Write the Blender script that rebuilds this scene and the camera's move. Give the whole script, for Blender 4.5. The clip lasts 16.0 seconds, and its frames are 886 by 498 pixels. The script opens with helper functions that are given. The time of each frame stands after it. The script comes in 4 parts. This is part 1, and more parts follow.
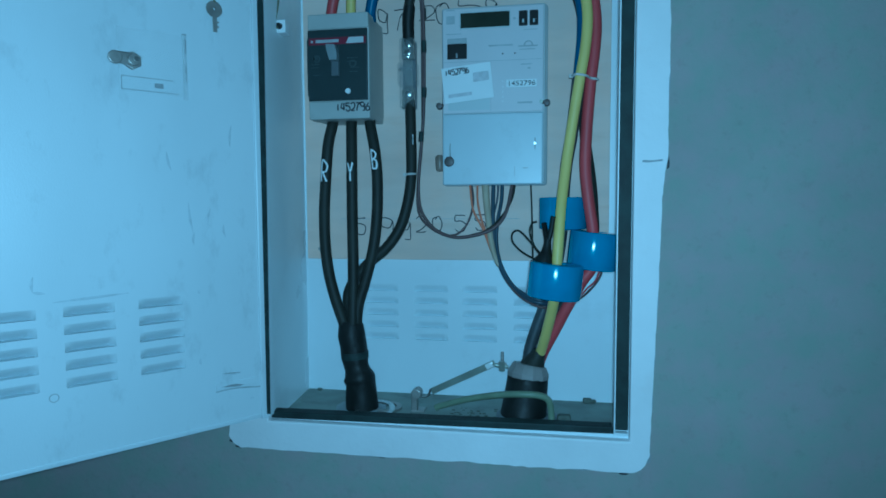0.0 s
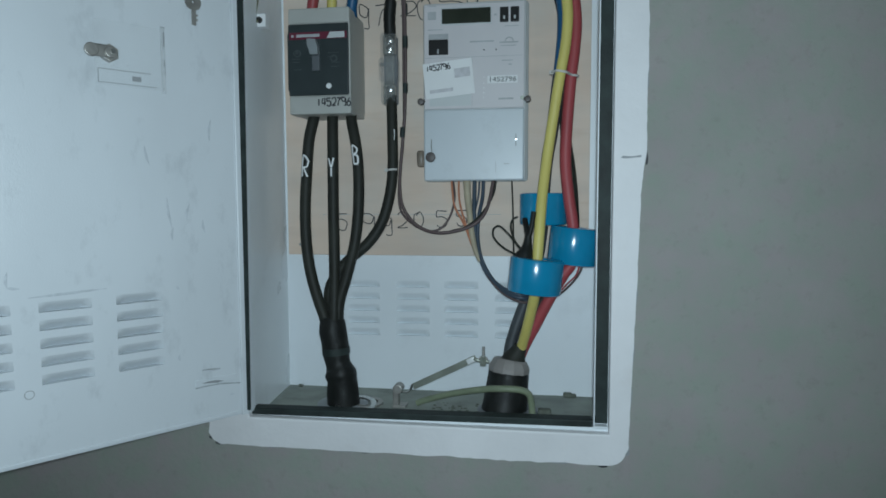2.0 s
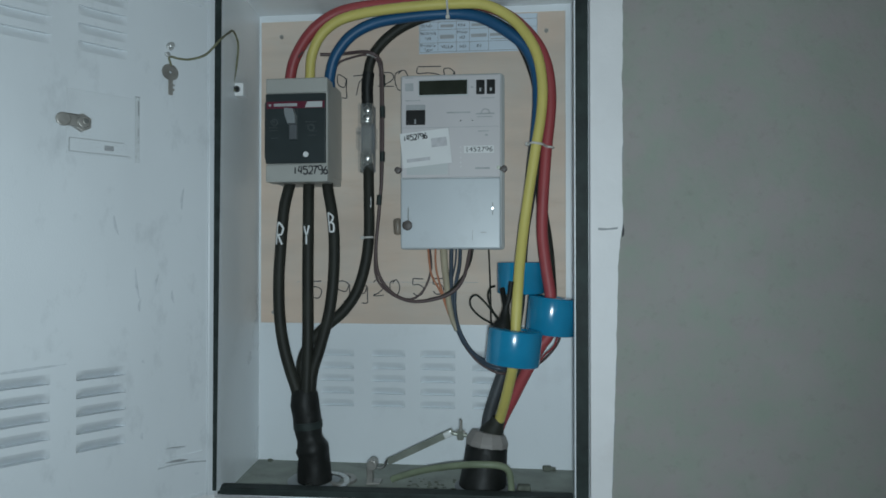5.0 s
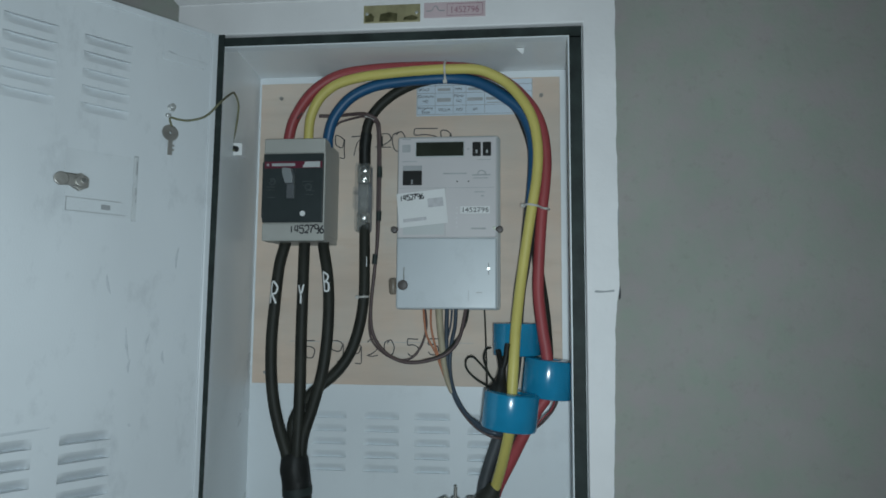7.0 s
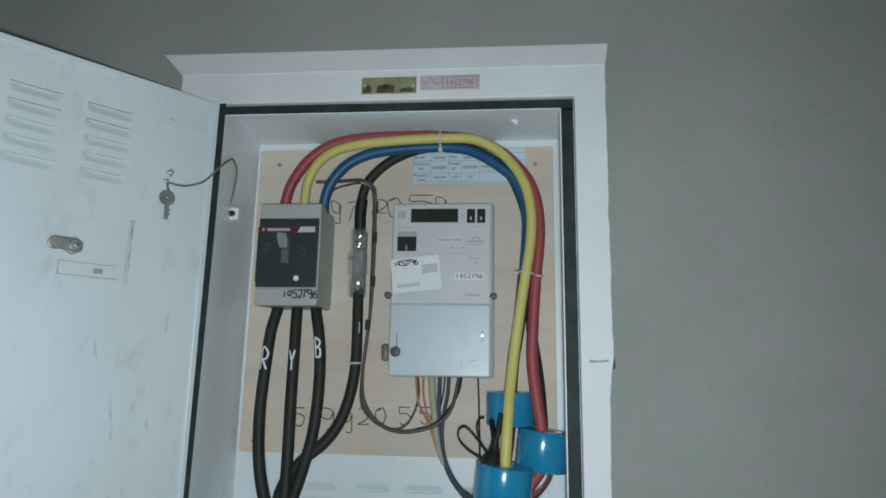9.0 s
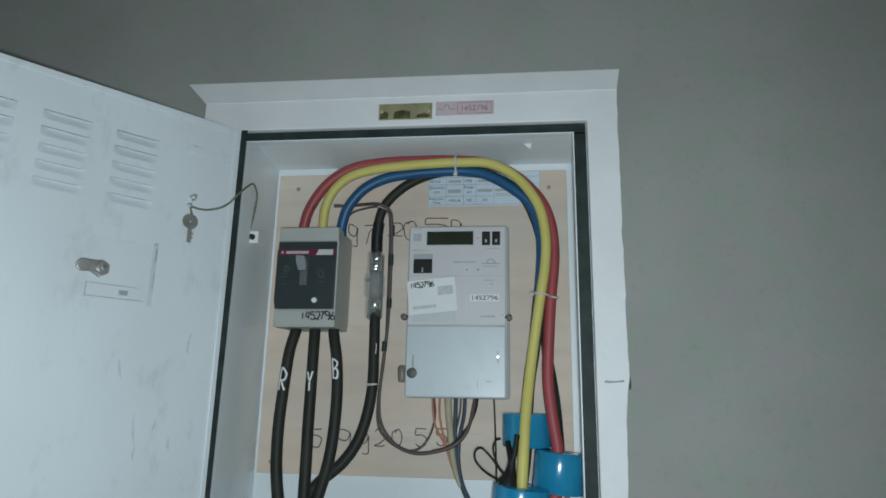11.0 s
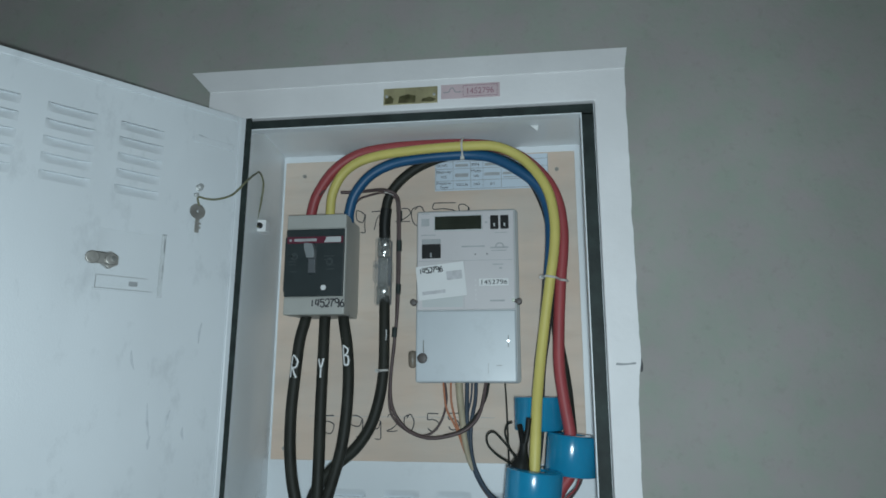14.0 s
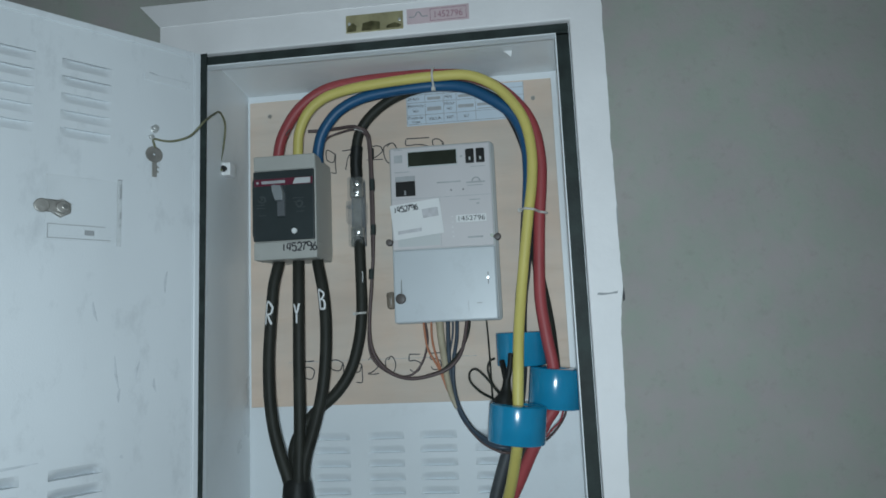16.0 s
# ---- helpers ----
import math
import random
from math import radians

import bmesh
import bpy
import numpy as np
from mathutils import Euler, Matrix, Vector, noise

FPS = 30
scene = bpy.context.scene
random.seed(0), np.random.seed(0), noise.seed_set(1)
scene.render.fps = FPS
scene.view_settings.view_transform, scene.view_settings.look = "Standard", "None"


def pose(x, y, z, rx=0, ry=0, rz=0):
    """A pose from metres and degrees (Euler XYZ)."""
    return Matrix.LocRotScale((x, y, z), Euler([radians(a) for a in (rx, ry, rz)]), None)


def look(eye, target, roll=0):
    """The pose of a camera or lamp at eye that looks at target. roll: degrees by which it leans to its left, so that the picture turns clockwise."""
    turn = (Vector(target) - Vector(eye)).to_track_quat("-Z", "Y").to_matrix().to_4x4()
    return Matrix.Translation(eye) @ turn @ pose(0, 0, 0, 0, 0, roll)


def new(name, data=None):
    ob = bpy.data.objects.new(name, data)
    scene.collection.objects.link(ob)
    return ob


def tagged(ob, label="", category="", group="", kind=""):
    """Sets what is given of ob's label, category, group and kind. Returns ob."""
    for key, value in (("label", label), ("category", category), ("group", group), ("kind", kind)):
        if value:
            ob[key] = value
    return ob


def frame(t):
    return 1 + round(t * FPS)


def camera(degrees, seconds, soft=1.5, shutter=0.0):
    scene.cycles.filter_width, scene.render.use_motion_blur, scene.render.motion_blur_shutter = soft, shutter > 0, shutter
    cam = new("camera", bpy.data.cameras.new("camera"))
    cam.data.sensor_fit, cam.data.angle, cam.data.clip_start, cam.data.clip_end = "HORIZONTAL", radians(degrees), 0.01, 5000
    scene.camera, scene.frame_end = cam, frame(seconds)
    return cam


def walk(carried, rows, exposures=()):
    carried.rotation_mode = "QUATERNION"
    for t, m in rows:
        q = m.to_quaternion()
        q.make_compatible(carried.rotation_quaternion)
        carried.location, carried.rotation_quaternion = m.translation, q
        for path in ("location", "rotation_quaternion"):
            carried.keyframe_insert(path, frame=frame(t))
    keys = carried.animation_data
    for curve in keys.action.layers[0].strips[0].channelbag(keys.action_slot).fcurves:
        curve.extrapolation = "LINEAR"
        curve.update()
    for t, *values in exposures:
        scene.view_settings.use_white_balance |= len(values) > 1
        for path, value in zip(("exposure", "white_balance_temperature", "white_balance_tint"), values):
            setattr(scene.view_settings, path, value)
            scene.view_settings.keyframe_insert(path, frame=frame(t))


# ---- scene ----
cam = camera(70.5, 16.0, soft=1.7)
PATH = [
    (0, (0.156, -0.96, 1.362), (-0.19, 1.005, 1.216), -0.3),
    (0.5, (0.157, -0.961, 1.365), (-0.156, 1.01, 1.226), -0.1),
    (1, (0.157, -0.957, 1.362), (-0.139, 1.015, 1.218), -0.2),
    (1.5, (0.159, -0.956, 1.362), (-0.132, 1.017, 1.214), -0.4),
    (2, (0.159, -0.962, 1.358), (-0.133, 1.011, 1.205), -0.2),
    (2.5, (0.161, -0.967, 1.362), (-0.124, 1.008, 1.218), -0.1),
    (3, (0.155, -0.961, 1.363), (-0.105, 1.017, 1.229), 0.1),
    (3.5, (0.151, -0.945, 1.369), (-0.089, 1.038, 1.275), -0.4),
    (4, (0.152, -0.95, 1.377), (-0.07, 1.038, 1.361), -0.1),
    (4.2, (0.152, -0.950, 1.3785), (-0.067, 1.038, 1.3725), -0.1),
    (6.5, (0.151, -0.948, 1.391), (-0.041, 1.038, 1.522), 0.4),
    (7, (0.148, -0.946, 1.395), (-0.041, 1.036, 1.584), 0.4),
    (7.5, (0.149, -0.94, 1.4), (-0.046, 1.037, 1.63), 0.5),
    (8, (0.152, -0.939, 1.401), (-0.045, 1.026, 1.716), 0.9),
    (8.5, (0.149, -0.943, 1.406), (-0.043, 1.022, 1.722), 0.8),
    (9, (0.156, -0.945, 1.404), (-0.028, 1.01, 1.786), 1.0),
    (9.2, (0.156, -0.946, 1.404), (-0.017, 1.010, 1.799), 1.0),
    (11.5, (0.153, -0.961, 1.394), (-0.085, 0.969, 1.859), 1.0),
    (12, (0.15, -0.956, 1.397), (-0.091, 0.976, 1.851), 0.8),
    (12.5, (0.153, -0.953, 1.397), (-0.105, 0.984, 1.824), 0.6),
    (13, (0.157, -0.953, 1.4), (-0.095, 0.986, 1.819), 0.2),
    (13.5, (0.156, -0.946, 1.401), (-0.097, 0.994, 1.815), 0.2),
    (14, (0.154, -0.955, 1.399), (-0.101, 0.987, 1.807), 0.1),
    (14.5, (0.154, -0.96, 1.397), (-0.124, 0.985, 1.771), -0.3),
    (15, (0.16, -0.952, 1.391), (-0.137, 1.009, 1.648), -1.7),
    (15.5, (0.163, -0.929, 1.382), (-0.113, 1.04, 1.596), -2.4),
    (16, (0.167, -0.912, 1.383), (-0.052, 1.06, 1.633), -2.5),
]
walk(cam, [(t, look(eye, target, roll)) for t, eye, target, roll in PATH], [(0.0, -0.21, 3850, -20), (0.2, -0.14, 4400, -14), (0.5, -0.11, 4750, -9), (1.0, -0.09, 5150, 0), (1.5, -0.06, 5700, 6), (2.2, -0.06, 6350, 9), (3.0, -0.06, 6500, 10), (3.6, -0.03, 6500, 10), (4.2, -0.17, 6500, 10), (6.4, -0.23, 6550, 10), (7.0, -0.22, 6550, 10), (8.0, 0.11, 6600, 10), (9.2, 0.11, 6650, 10), (11.3, 0.07, 6650, 10), (13.0, 0.05, 6500, 10), (14.4, 0.05, 6500, 10), (15.0, 0.0, 6500, 10), (15.5, 0.02, 6500, 10), (16.0, 0.05, 6450, 11)])

# ---------------------------------------------------------------- light
world = bpy.data.worlds.new("night")
scene.world = world
world.use_nodes = True
world.node_tree.nodes["Background"].inputs[0].default_value = (0.55, 0.65, 0.8, 1)
world.node_tree.nodes["Background"].inputs[1].default_value = 0.06

flash = bpy.data.lights.new("phone_torch", "SPOT")
flash.energy, flash.color = 27.5, (0.757, 0.925, 1.0)
flash.spot_size, flash.spot_blend = radians(179), 0.78
flash.shadow_soft_size = 0.016
lamp = new("phone_torch", flash)
lamp.matrix_world = look((0.163, -0.985, 1.372), (-0.25, 0.0, 1.49))


# ---------------------------------------------------------------- materials
def mat(name, base, rough=0.5, metal=0.0, vary=0.08, scale=6.0, bump=0.0, bump_scale=200.0, dirt=0.0, dirt_scale=14.0,
        dirt_colour=(0.12, 0.11, 0.1), clear=0.0, transmission=0.0, spec=0.5, stretch=(1, 1, 1), alpha=1.0):
    """A procedural surface: base colour with broad variation, fine relief and, where asked, sparse dirt."""
    m = bpy.data.materials.new(name)
    m.use_nodes = True
    nt = m.node_tree
    n, l = nt.nodes, nt.links
    b = n["Principled BSDF"]
    b.inputs["Roughness"].default_value, b.inputs["Metallic"].default_value = rough, metal
    b.inputs["Coat Weight"].default_value, b.inputs["Transmission Weight"].default_value = clear, transmission
    b.inputs["Specular IOR Level"].default_value = spec
    b.inputs["Alpha"].default_value = alpha
    tc = n.new("ShaderNodeTexCoord")
    mp = n.new("ShaderNodeMapping")
    mp.inputs["Scale"].default_value = stretch
    l.new(tc.outputs["Object"], mp.inputs[0])
    broad = n.new("ShaderNodeTexNoise")
    broad.inputs["Scale"].default_value, broad.inputs["Detail"].default_value = scale, 6
    l.new(mp.outputs[0], broad.inputs["Vector"])
    ramp = n.new("ShaderNodeMapRange")
    ramp.inputs["From Min"].default_value, ramp.inputs["From Max"].default_value = 0.3, 0.7
    ramp.inputs["To Min"].default_value, ramp.inputs["To Max"].default_value = 1 - vary, 1 + vary
    l.new(broad.outputs["Fac"], ramp.inputs["Value"])
    mul = n.new("ShaderNodeVectorMath")
    mul.operation = "SCALE"
    mul.inputs[0].default_value = base
    l.new(ramp.outputs[0], mul.inputs["Scale"])
    colour = mul.outputs[0]
    if dirt:
        spots = n.new("ShaderNodeTexNoise")
        spots.inputs["Scale"].default_value, spots.inputs["Detail"].default_value = dirt_scale, 9
        spots.inputs["Roughness"].default_value = 0.68
        l.new(mp.outputs[0], spots.inputs["Vector"])
        cut = n.new("ShaderNodeMapRange")
        cut.inputs["From Min"].default_value, cut.inputs["From Max"].default_value = 0.56, 0.74
        cut.inputs["To Max"].default_value = dirt
        l.new(spots.outputs["Fac"], cut.inputs["Value"])
        mix = n.new("ShaderNodeMix")
        mix.data_type = "RGBA"
        l.new(cut.outputs[0], mix.inputs["Factor"])
        l.new(colour, mix.inputs["A"])
        mix.inputs["B"].default_value = (*dirt_colour, 1)
        colour = mix.outputs["Result"]
    l.new(colour, b.inputs["Base Color"])
    if bump:
        fine = n.new("ShaderNodeTexNoise")
        fine.inputs["Scale"].default_value, fine.inputs["Detail"].default_value = bump_scale, 4
        l.new(mp.outputs[0], fine.inputs["Vector"])
        bp = n.new("ShaderNodeBump")
        bp.inputs["Strength"].default_value, bp.inputs["Distance"].default_value = bump, 0.002
        l.new(fine.outputs["Fac"], bp.inputs["Height"])
        l.new(bp.outputs[0], b.inputs["Normal"])
        rr = n.new("ShaderNodeMapRange")
        rr.inputs["To Min"].default_value, rr.inputs["To Max"].default_value = max(rough - 0.08, 0.02), min(rough + 0.08, 1)
        l.new(broad.outputs["Fac"], rr.inputs["Value"])
        l.new(rr.outputs[0], b.inputs["Roughness"])
    return m


def blotch(m, one, two, scale):
    """Tints a surface in soft patches between two slight casts, as unevenly mixed paint or stained wood has."""
    n, l = m.node_tree.nodes, m.node_tree.links
    b = n["Principled BSDF"]
    was = b.inputs["Base Color"].links[0].from_socket
    tc = n.new("ShaderNodeTexCoord")
    patch = n.new("ShaderNodeTexNoise")
    patch.inputs["Scale"].default_value, patch.inputs["Detail"].default_value, patch.inputs["Roughness"].default_value = scale, 5, 0.62
    l.new(tc.outputs["Object"], patch.inputs["Vector"])
    cut = n.new("ShaderNodeMapRange")
    cut.inputs["From Min"].default_value, cut.inputs["From Max"].default_value = 0.35, 0.65
    l.new(patch.outputs["Fac"], cut.inputs["Value"])
    cast = n.new("ShaderNodeMix")
    cast.data_type = "RGBA"
    cast.inputs["A"].default_value, cast.inputs["B"].default_value = (*one, 1), (*two, 1)
    l.new(cut.outputs[0], cast.inputs["Factor"])
    mul = n.new("ShaderNodeVectorMath")
    mul.operation = "MULTIPLY"
    l.new(was, mul.inputs[0])
    l.new(cast.outputs["Result"], mul.inputs[1])
    l.new(mul.outputs[0], b.inputs["Base Color"])


M_WALL = mat("grey_wall_paint", (0.313, 0.314, 0.287), 0.85, vary=0.06, scale=5, bump=0.26, bump_scale=110, dirt=0.42, dirt_scale=60, dirt_colour=(0.235, 0.23, 0.205))
blotch(M_WALL, (1.07, 0.975, 1.04), (0.93, 1.02, 0.96), 16.0)
# kept pale so that the unseen walls and ceiling return torch light as fill
M_ROOM = mat("plain_plaster", (0.70, 0.70, 0.69), 0.9, vary=0.06, scale=2, bump=0.2, bump_scale=90)
M_GROUND = mat("concrete_floor", (0.34, 0.33, 0.32), 0.85, vary=0.15, scale=5, bump=0.4, bump_scale=120)
M_PAINT = mat("white_powder_coat", (0.775, 0.812, 0.84), 0.42, vary=0.03, scale=4, bump=0.08, bump_scale=500, dirt=0.10, dirt_scale=9)
M_GLOSS = mat("glossy_white_enamel", (0.83, 0.865, 0.885), 0.30, vary=0.03, scale=4, bump=0.03, bump_scale=300, dirt=0.10, dirt_scale=9)
M_DOOR = mat("scuffed_white_paint", (0.68, 0.71, 0.735), 0.42, vary=0.04, scale=7, bump=0.08, bump_scale=500, dirt=0.30, dirt_scale=26, dirt_colour=(0.30, 0.32, 0.34), stretch=(1, 1, 0.5))
M_FRAME = mat("brushed_white_paint", (0.765, 0.755, 0.76), 0.55, vary=0.05, scale=9, bump=0.3, bump_scale=90, dirt=0.18, dirt_scale=8, dirt_colour=(0.5, 0.42, 0.38))
M_RUBBER = mat("black_rubber", (0.024, 0.033, 0.031), 0.62, spec=0.3, vary=0.4, scale=30, bump=0.3, bump_scale=250, dirt=0.3, dirt_scale=25, dirt_colour=(0.05, 0.06, 0.058))
M_BASE = mat("dusty_base_plate", (0.30, 0.325, 0.29), 0.8, vary=0.2, scale=18, bump=0.4, bump_scale=140, dirt=0.5, dirt_scale=22, dirt_colour=(0.11, 0.12, 0.1))
M_PLY = mat("pale_plywood", (0.655, 0.548, 0.46), 0.65, vary=0.09, scale=7, bump=0.15, bump_scale=70, dirt=0.27, dirt_scale=10, dirt_colour=(0.5, 0.33, 0.2), stretch=(0.5, 1, 3))
blotch(M_PLY, (1.06, 0.99, 0.95), (0.97, 1.01, 1.04), 6.0)
M_BLACK = mat("black_cable_sheath", (0.024, 0.025, 0.020), 0.58, spec=0.3, vary=0.3, scale=25, bump=0.1, bump_scale=120, dirt=0.2, dirt_scale=40, dirt_colour=(0.05, 0.05, 0.04))
M_SHRINK = mat("black_heat_shrink", (0.012, 0.013, 0.012), 0.52, spec=0.28, vary=0.3, scale=40, bump=0.5, bump_scale=70, dirt=0.25, dirt_scale=30, dirt_colour=(0.05, 0.05, 0.05))
M_RED = mat("red_insulation", (0.345, 0.058, 0.064), 0.52, vary=0.1, scale=12, bump=0.05)
M_YELLOW = mat("yellow_insulation", (0.62, 0.53, 0.15), 0.5, vary=0.08, scale=12, bump=0.05)
M_BLUE = mat("blue_insulation", (0.010, 0.084, 0.195), 0.45, vary=0.12, scale=12, bump=0.05)
M_CT = mat("blue_tape_wrap", (0.012, 0.225, 0.40), 0.18, vary=0.08, scale=30, bump=0.10, bump_scale=60, clear=0.3)
M_CTIN = mat("pale_plastic_bore", (0.5, 0.55, 0.58), 0.5)
M_METER = mat("light_grey_plastic", (0.56, 0.58, 0.58), 0.38, vary=0.03, scale=10, bump=0.04, bump_scale=600)
M_FASCIA = mat("meter_fascia", (0.625, 0.598, 0.606), 0.45, vary=0.03, scale=12)
M_COVER = mat("terminal_cover_plastic", (0.56, 0.60, 0.63), 0.36, vary=0.04, scale=8, bump=0.03, bump_scale=500, dirt=0.12, dirt_scale=18)
M_LCD = mat("lcd_glass", (0.035, 0.04, 0.03), 0.15, vary=0.2, scale=20)
M_DARK = mat("dark_plastic", (0.02, 0.02, 0.02), 0.3, vary=0.2, scale=30)
M_INK = mat("black_marker_ink", (0.03, 0.03, 0.035), 0.6, vary=0.3, scale=60)
M_PRINT = mat("grey_print", (0.30, 0.31, 0.32), 0.6, vary=0.1, scale=60)
M_FAINT = mat("faint_print", (0.42, 0.43, 0.44), 0.6, vary=0.1, scale=60)
M_PENCIL = mat("pencil_graphite", (0.47, 0.49, 0.51), 0.6, vary=0.2, scale=80)
M_PAPER = mat("white_paper", (0.80, 0.80, 0.80), 0.6, vary=0.03, scale=20)
M_BLUEPAPER = mat("pale_blue_print", (0.62, 0.70, 0.78), 0.55, vary=0.04, scale=20)
M_BRK = mat("beige_grey_moulding", (0.445, 0.445, 0.418), 0.5, vary=0.05, scale=14, bump=0.05, bump_scale=400, dirt=0.15, dirt_scale=20)
M_BRKFACE = mat("charcoal_face", (0.031, 0.041, 0.043), 0.42, vary=0.15, scale=20)
M_MAGENTA = mat("crimson_band", (0.135, 0.022, 0.042), 0.4, vary=0.1, scale=20)
M_TOGGLE = mat("grey_toggle", (0.26, 0.28, 0.29), 0.4, vary=0.06, scale=30)
M_TOGGLEDK = mat("dark_grey_toggle", (0.12, 0.13, 0.14), 0.4, vary=0.06, scale=30)
M_STEEL = mat("galvanised_steel", (0.62, 0.62, 0.60), 0.28, metal=1.0, vary=0.12, scale=40, bump=0.1, bump_scale=200)
M_DULL = mat("dull_metal", (0.36, 0.345, 0.32), 0.42, metal=0.6, vary=0.2, scale=50, bump=0.2, bump_scale=200)
M_ZINC = mat("zinc_plate", (0.33, 0.35, 0.30), 0.32, metal=0.45, vary=0.12, scale=40, bump=0.1, bump_scale=200)
M_TAG = mat("worn_chrome", (0.56, 0.57, 0.56), 0.34, metal=0.45, vary=0.2, scale=90, bump=0.3, bump_scale=300)
M_GLINT = mat("pale_metal_glint", (0.82, 0.83, 0.82), 0.3, metal=0.15, vary=0.1, scale=80)
M_LUG = mat("tinned_lug", (0.50, 0.50, 0.47), 0.22, metal=0.7, vary=0.15, scale=60, bump=0.25, bump_scale=120)
M_SMOKE = mat("hazy_polycarbonate", (0.55, 0.58, 0.59), 0.10, vary=0.05, scale=40, spec=1.0, alpha=0.13)
M_GRIME = mat("dark_grime", (0.12, 0.13, 0.105), 0.85, vary=0.3, scale=60, bump=0.4, bump_scale=200)
M_BRASS = mat("tarnished_brass", (0.40, 0.36, 0.21), 0.42, metal=0.3, vary=0.25, scale=30, bump=0.2, bump_scale=120, dirt=0.7, dirt_scale=38, dirt_colour=(0.03, 0.03, 0.015))
M_BRASSDARK = mat("blackened_brass", (0.15, 0.14, 0.07), 0.4, metal=0.5, vary=0.5, scale=60, bump=0.3, bump_scale=160, dirt=0.6, dirt_scale=50, dirt_colour=(0.03, 0.03, 0.02))
M_PINK = mat("faded_pink_label", (0.57, 0.45, 0.47), 0.5, vary=0.06, scale=30)
M_PINKINK = mat("red_print", (0.32, 0.15, 0.19), 0.5, vary=0.1, scale=60)
M_CLEAR = mat("clear_polycarbonate", (0.85, 0.88, 0.88), 0.12, vary=0.02, spec=0.9, alpha=0.16)
M_FILM = mat("clear_film", (0.85, 0.87, 0.87), 0.15, vary=0.02, spec=0.5, alpha=0.05)
M_EARTH = mat("green_yellow_sheath", (0.21, 0.245, 0.16), 0.5, vary=0.18, scale=30, dirt=0.3, dirt_scale=30, dirt_colour=(0.25, 0.24, 0.2))
M_CORD = mat("olive_cord", (0.17, 0.17, 0.10), 0.7, vary=0.2, scale=60, bump=0.3)
M_BROWN = mat("mauve_brown_wire", (0.10, 0.068, 0.066), 0.5, vary=0.15, scale=30)
M_ORANGE = mat("orange_wire", (0.50, 0.20, 0.11), 0.5, vary=0.12, scale=30)
M_CREAM = mat("cream_sleeve", (0.54, 0.47, 0.34), 0.45, vary=0.12, scale=30, alpha=0.72)
M_SHADED_RUN = mat("shaded_cable_grey", (0.050, 0.056, 0.062), 0.5, vary=0.15, scale=30)
M_SLATE = mat("slate_blue_wire", (0.046, 0.066, 0.092), 0.45, vary=0.12, scale=30)
M_TIE = mat("white_nylon", (0.60, 0.58, 0.55), 0.45, vary=0.05, scale=30)
M_COLLAR = mat("taupe_moulding", (0.27, 0.25, 0.235), 0.5, vary=0.12, scale=25, bump=0.2, bump_scale=120, dirt=0.3, dirt_scale=20)
M_SIDESEAL = mat("brown_seal_plastic", (0.30, 0.25, 0.20), 0.35, vary=0.2, scale=60, alpha=0.62)
M_FACEPRINT = mat("faded_face_print", (0.062, 0.076, 0.078), 0.45, vary=0.2, scale=80)
M_SMUDGE = mat("grey_smudge", (0.56, 0.59, 0.62), 0.5, vary=0.12, scale=120)
M_PALE = mat("pale_grey_print", (0.56, 0.55, 0.57), 0.6, vary=0.12, scale=90)
M_SEAL = mat("smoky_seal_plastic", (0.10, 0.085, 0.08), 0.5, vary=0.2, scale=60)


# ---------------------------------------------------------------- builders
def thing(name, base, label, category, group="", kind=""):
    ob = new(name)
    ob.empty_display_size = 0.02
    ob.location = base
    return tagged(ob, label, category, group, kind)


def mesh_of(bm, name, material, smooth=False):
    me = bpy.data.meshes.new(name)
    bmesh.ops.recalc_face_normals(bm, faces=bm.faces)
    bm.to_mesh(me)
    bm.free()
    me.materials.append(material)
    if smooth:
        me.polygons.foreach_set("use_smooth", [True] * len(me.polygons))
        me.set_sharp_from_angle(angle=radians(40))
    return me


def origin(ob):
    """Where an object's own origin stands in the world."""
    p = Vector((0, 0, 0))
    while ob:
        p, ob = p + ob.location, ob.parent
    return p


def part(name, bm, material, parent, label="", smooth=False):
    """One mesh object under a thing or under a part; the mesh is given in world places."""
    ob = new(name, mesh_of(bm, name, material, smooth))
    ob.parent = parent
    ob.location = -origin(parent)
    return tagged(ob, label) if label else ob


def single(name, bm, material, label, category, group="", kind="", smooth=False):
    """A thing that is one mesh."""
    return tagged(new(name, mesh_of(bm, name, material, smooth)), label, category, group, kind)


def box(x0, x1, y0, y1, z0, z1, bevel=0.0, m=None, segs=2):
    bm = bmesh.new()
    bmesh.ops.create_cube(bm, size=1)
    bmesh.ops.scale(bm, vec=(x1 - x0, y1 - y0, z1 - z0), verts=bm.verts)
    bmesh.ops.translate(bm, vec=((x0 + x1) / 2, (y0 + y1) / 2, (z0 + z1) / 2), verts=bm.verts)
    if bevel:
        bmesh.ops.bevel(bm, geom=bm.edges[:], offset=bevel, segments=segs, affect="EDGES", profile=0.5)
    if m:
        bm.transform(m)
    return bm


def join(*bms):
    """Several bmeshes as one."""
    out = bmesh.new()
    for b in bms:
        me = bpy.data.meshes.new("tmp")
        b.to_mesh(me)
        b.free()
        out.from_mesh(me)
        bpy.data.meshes.remove(me)
    return out


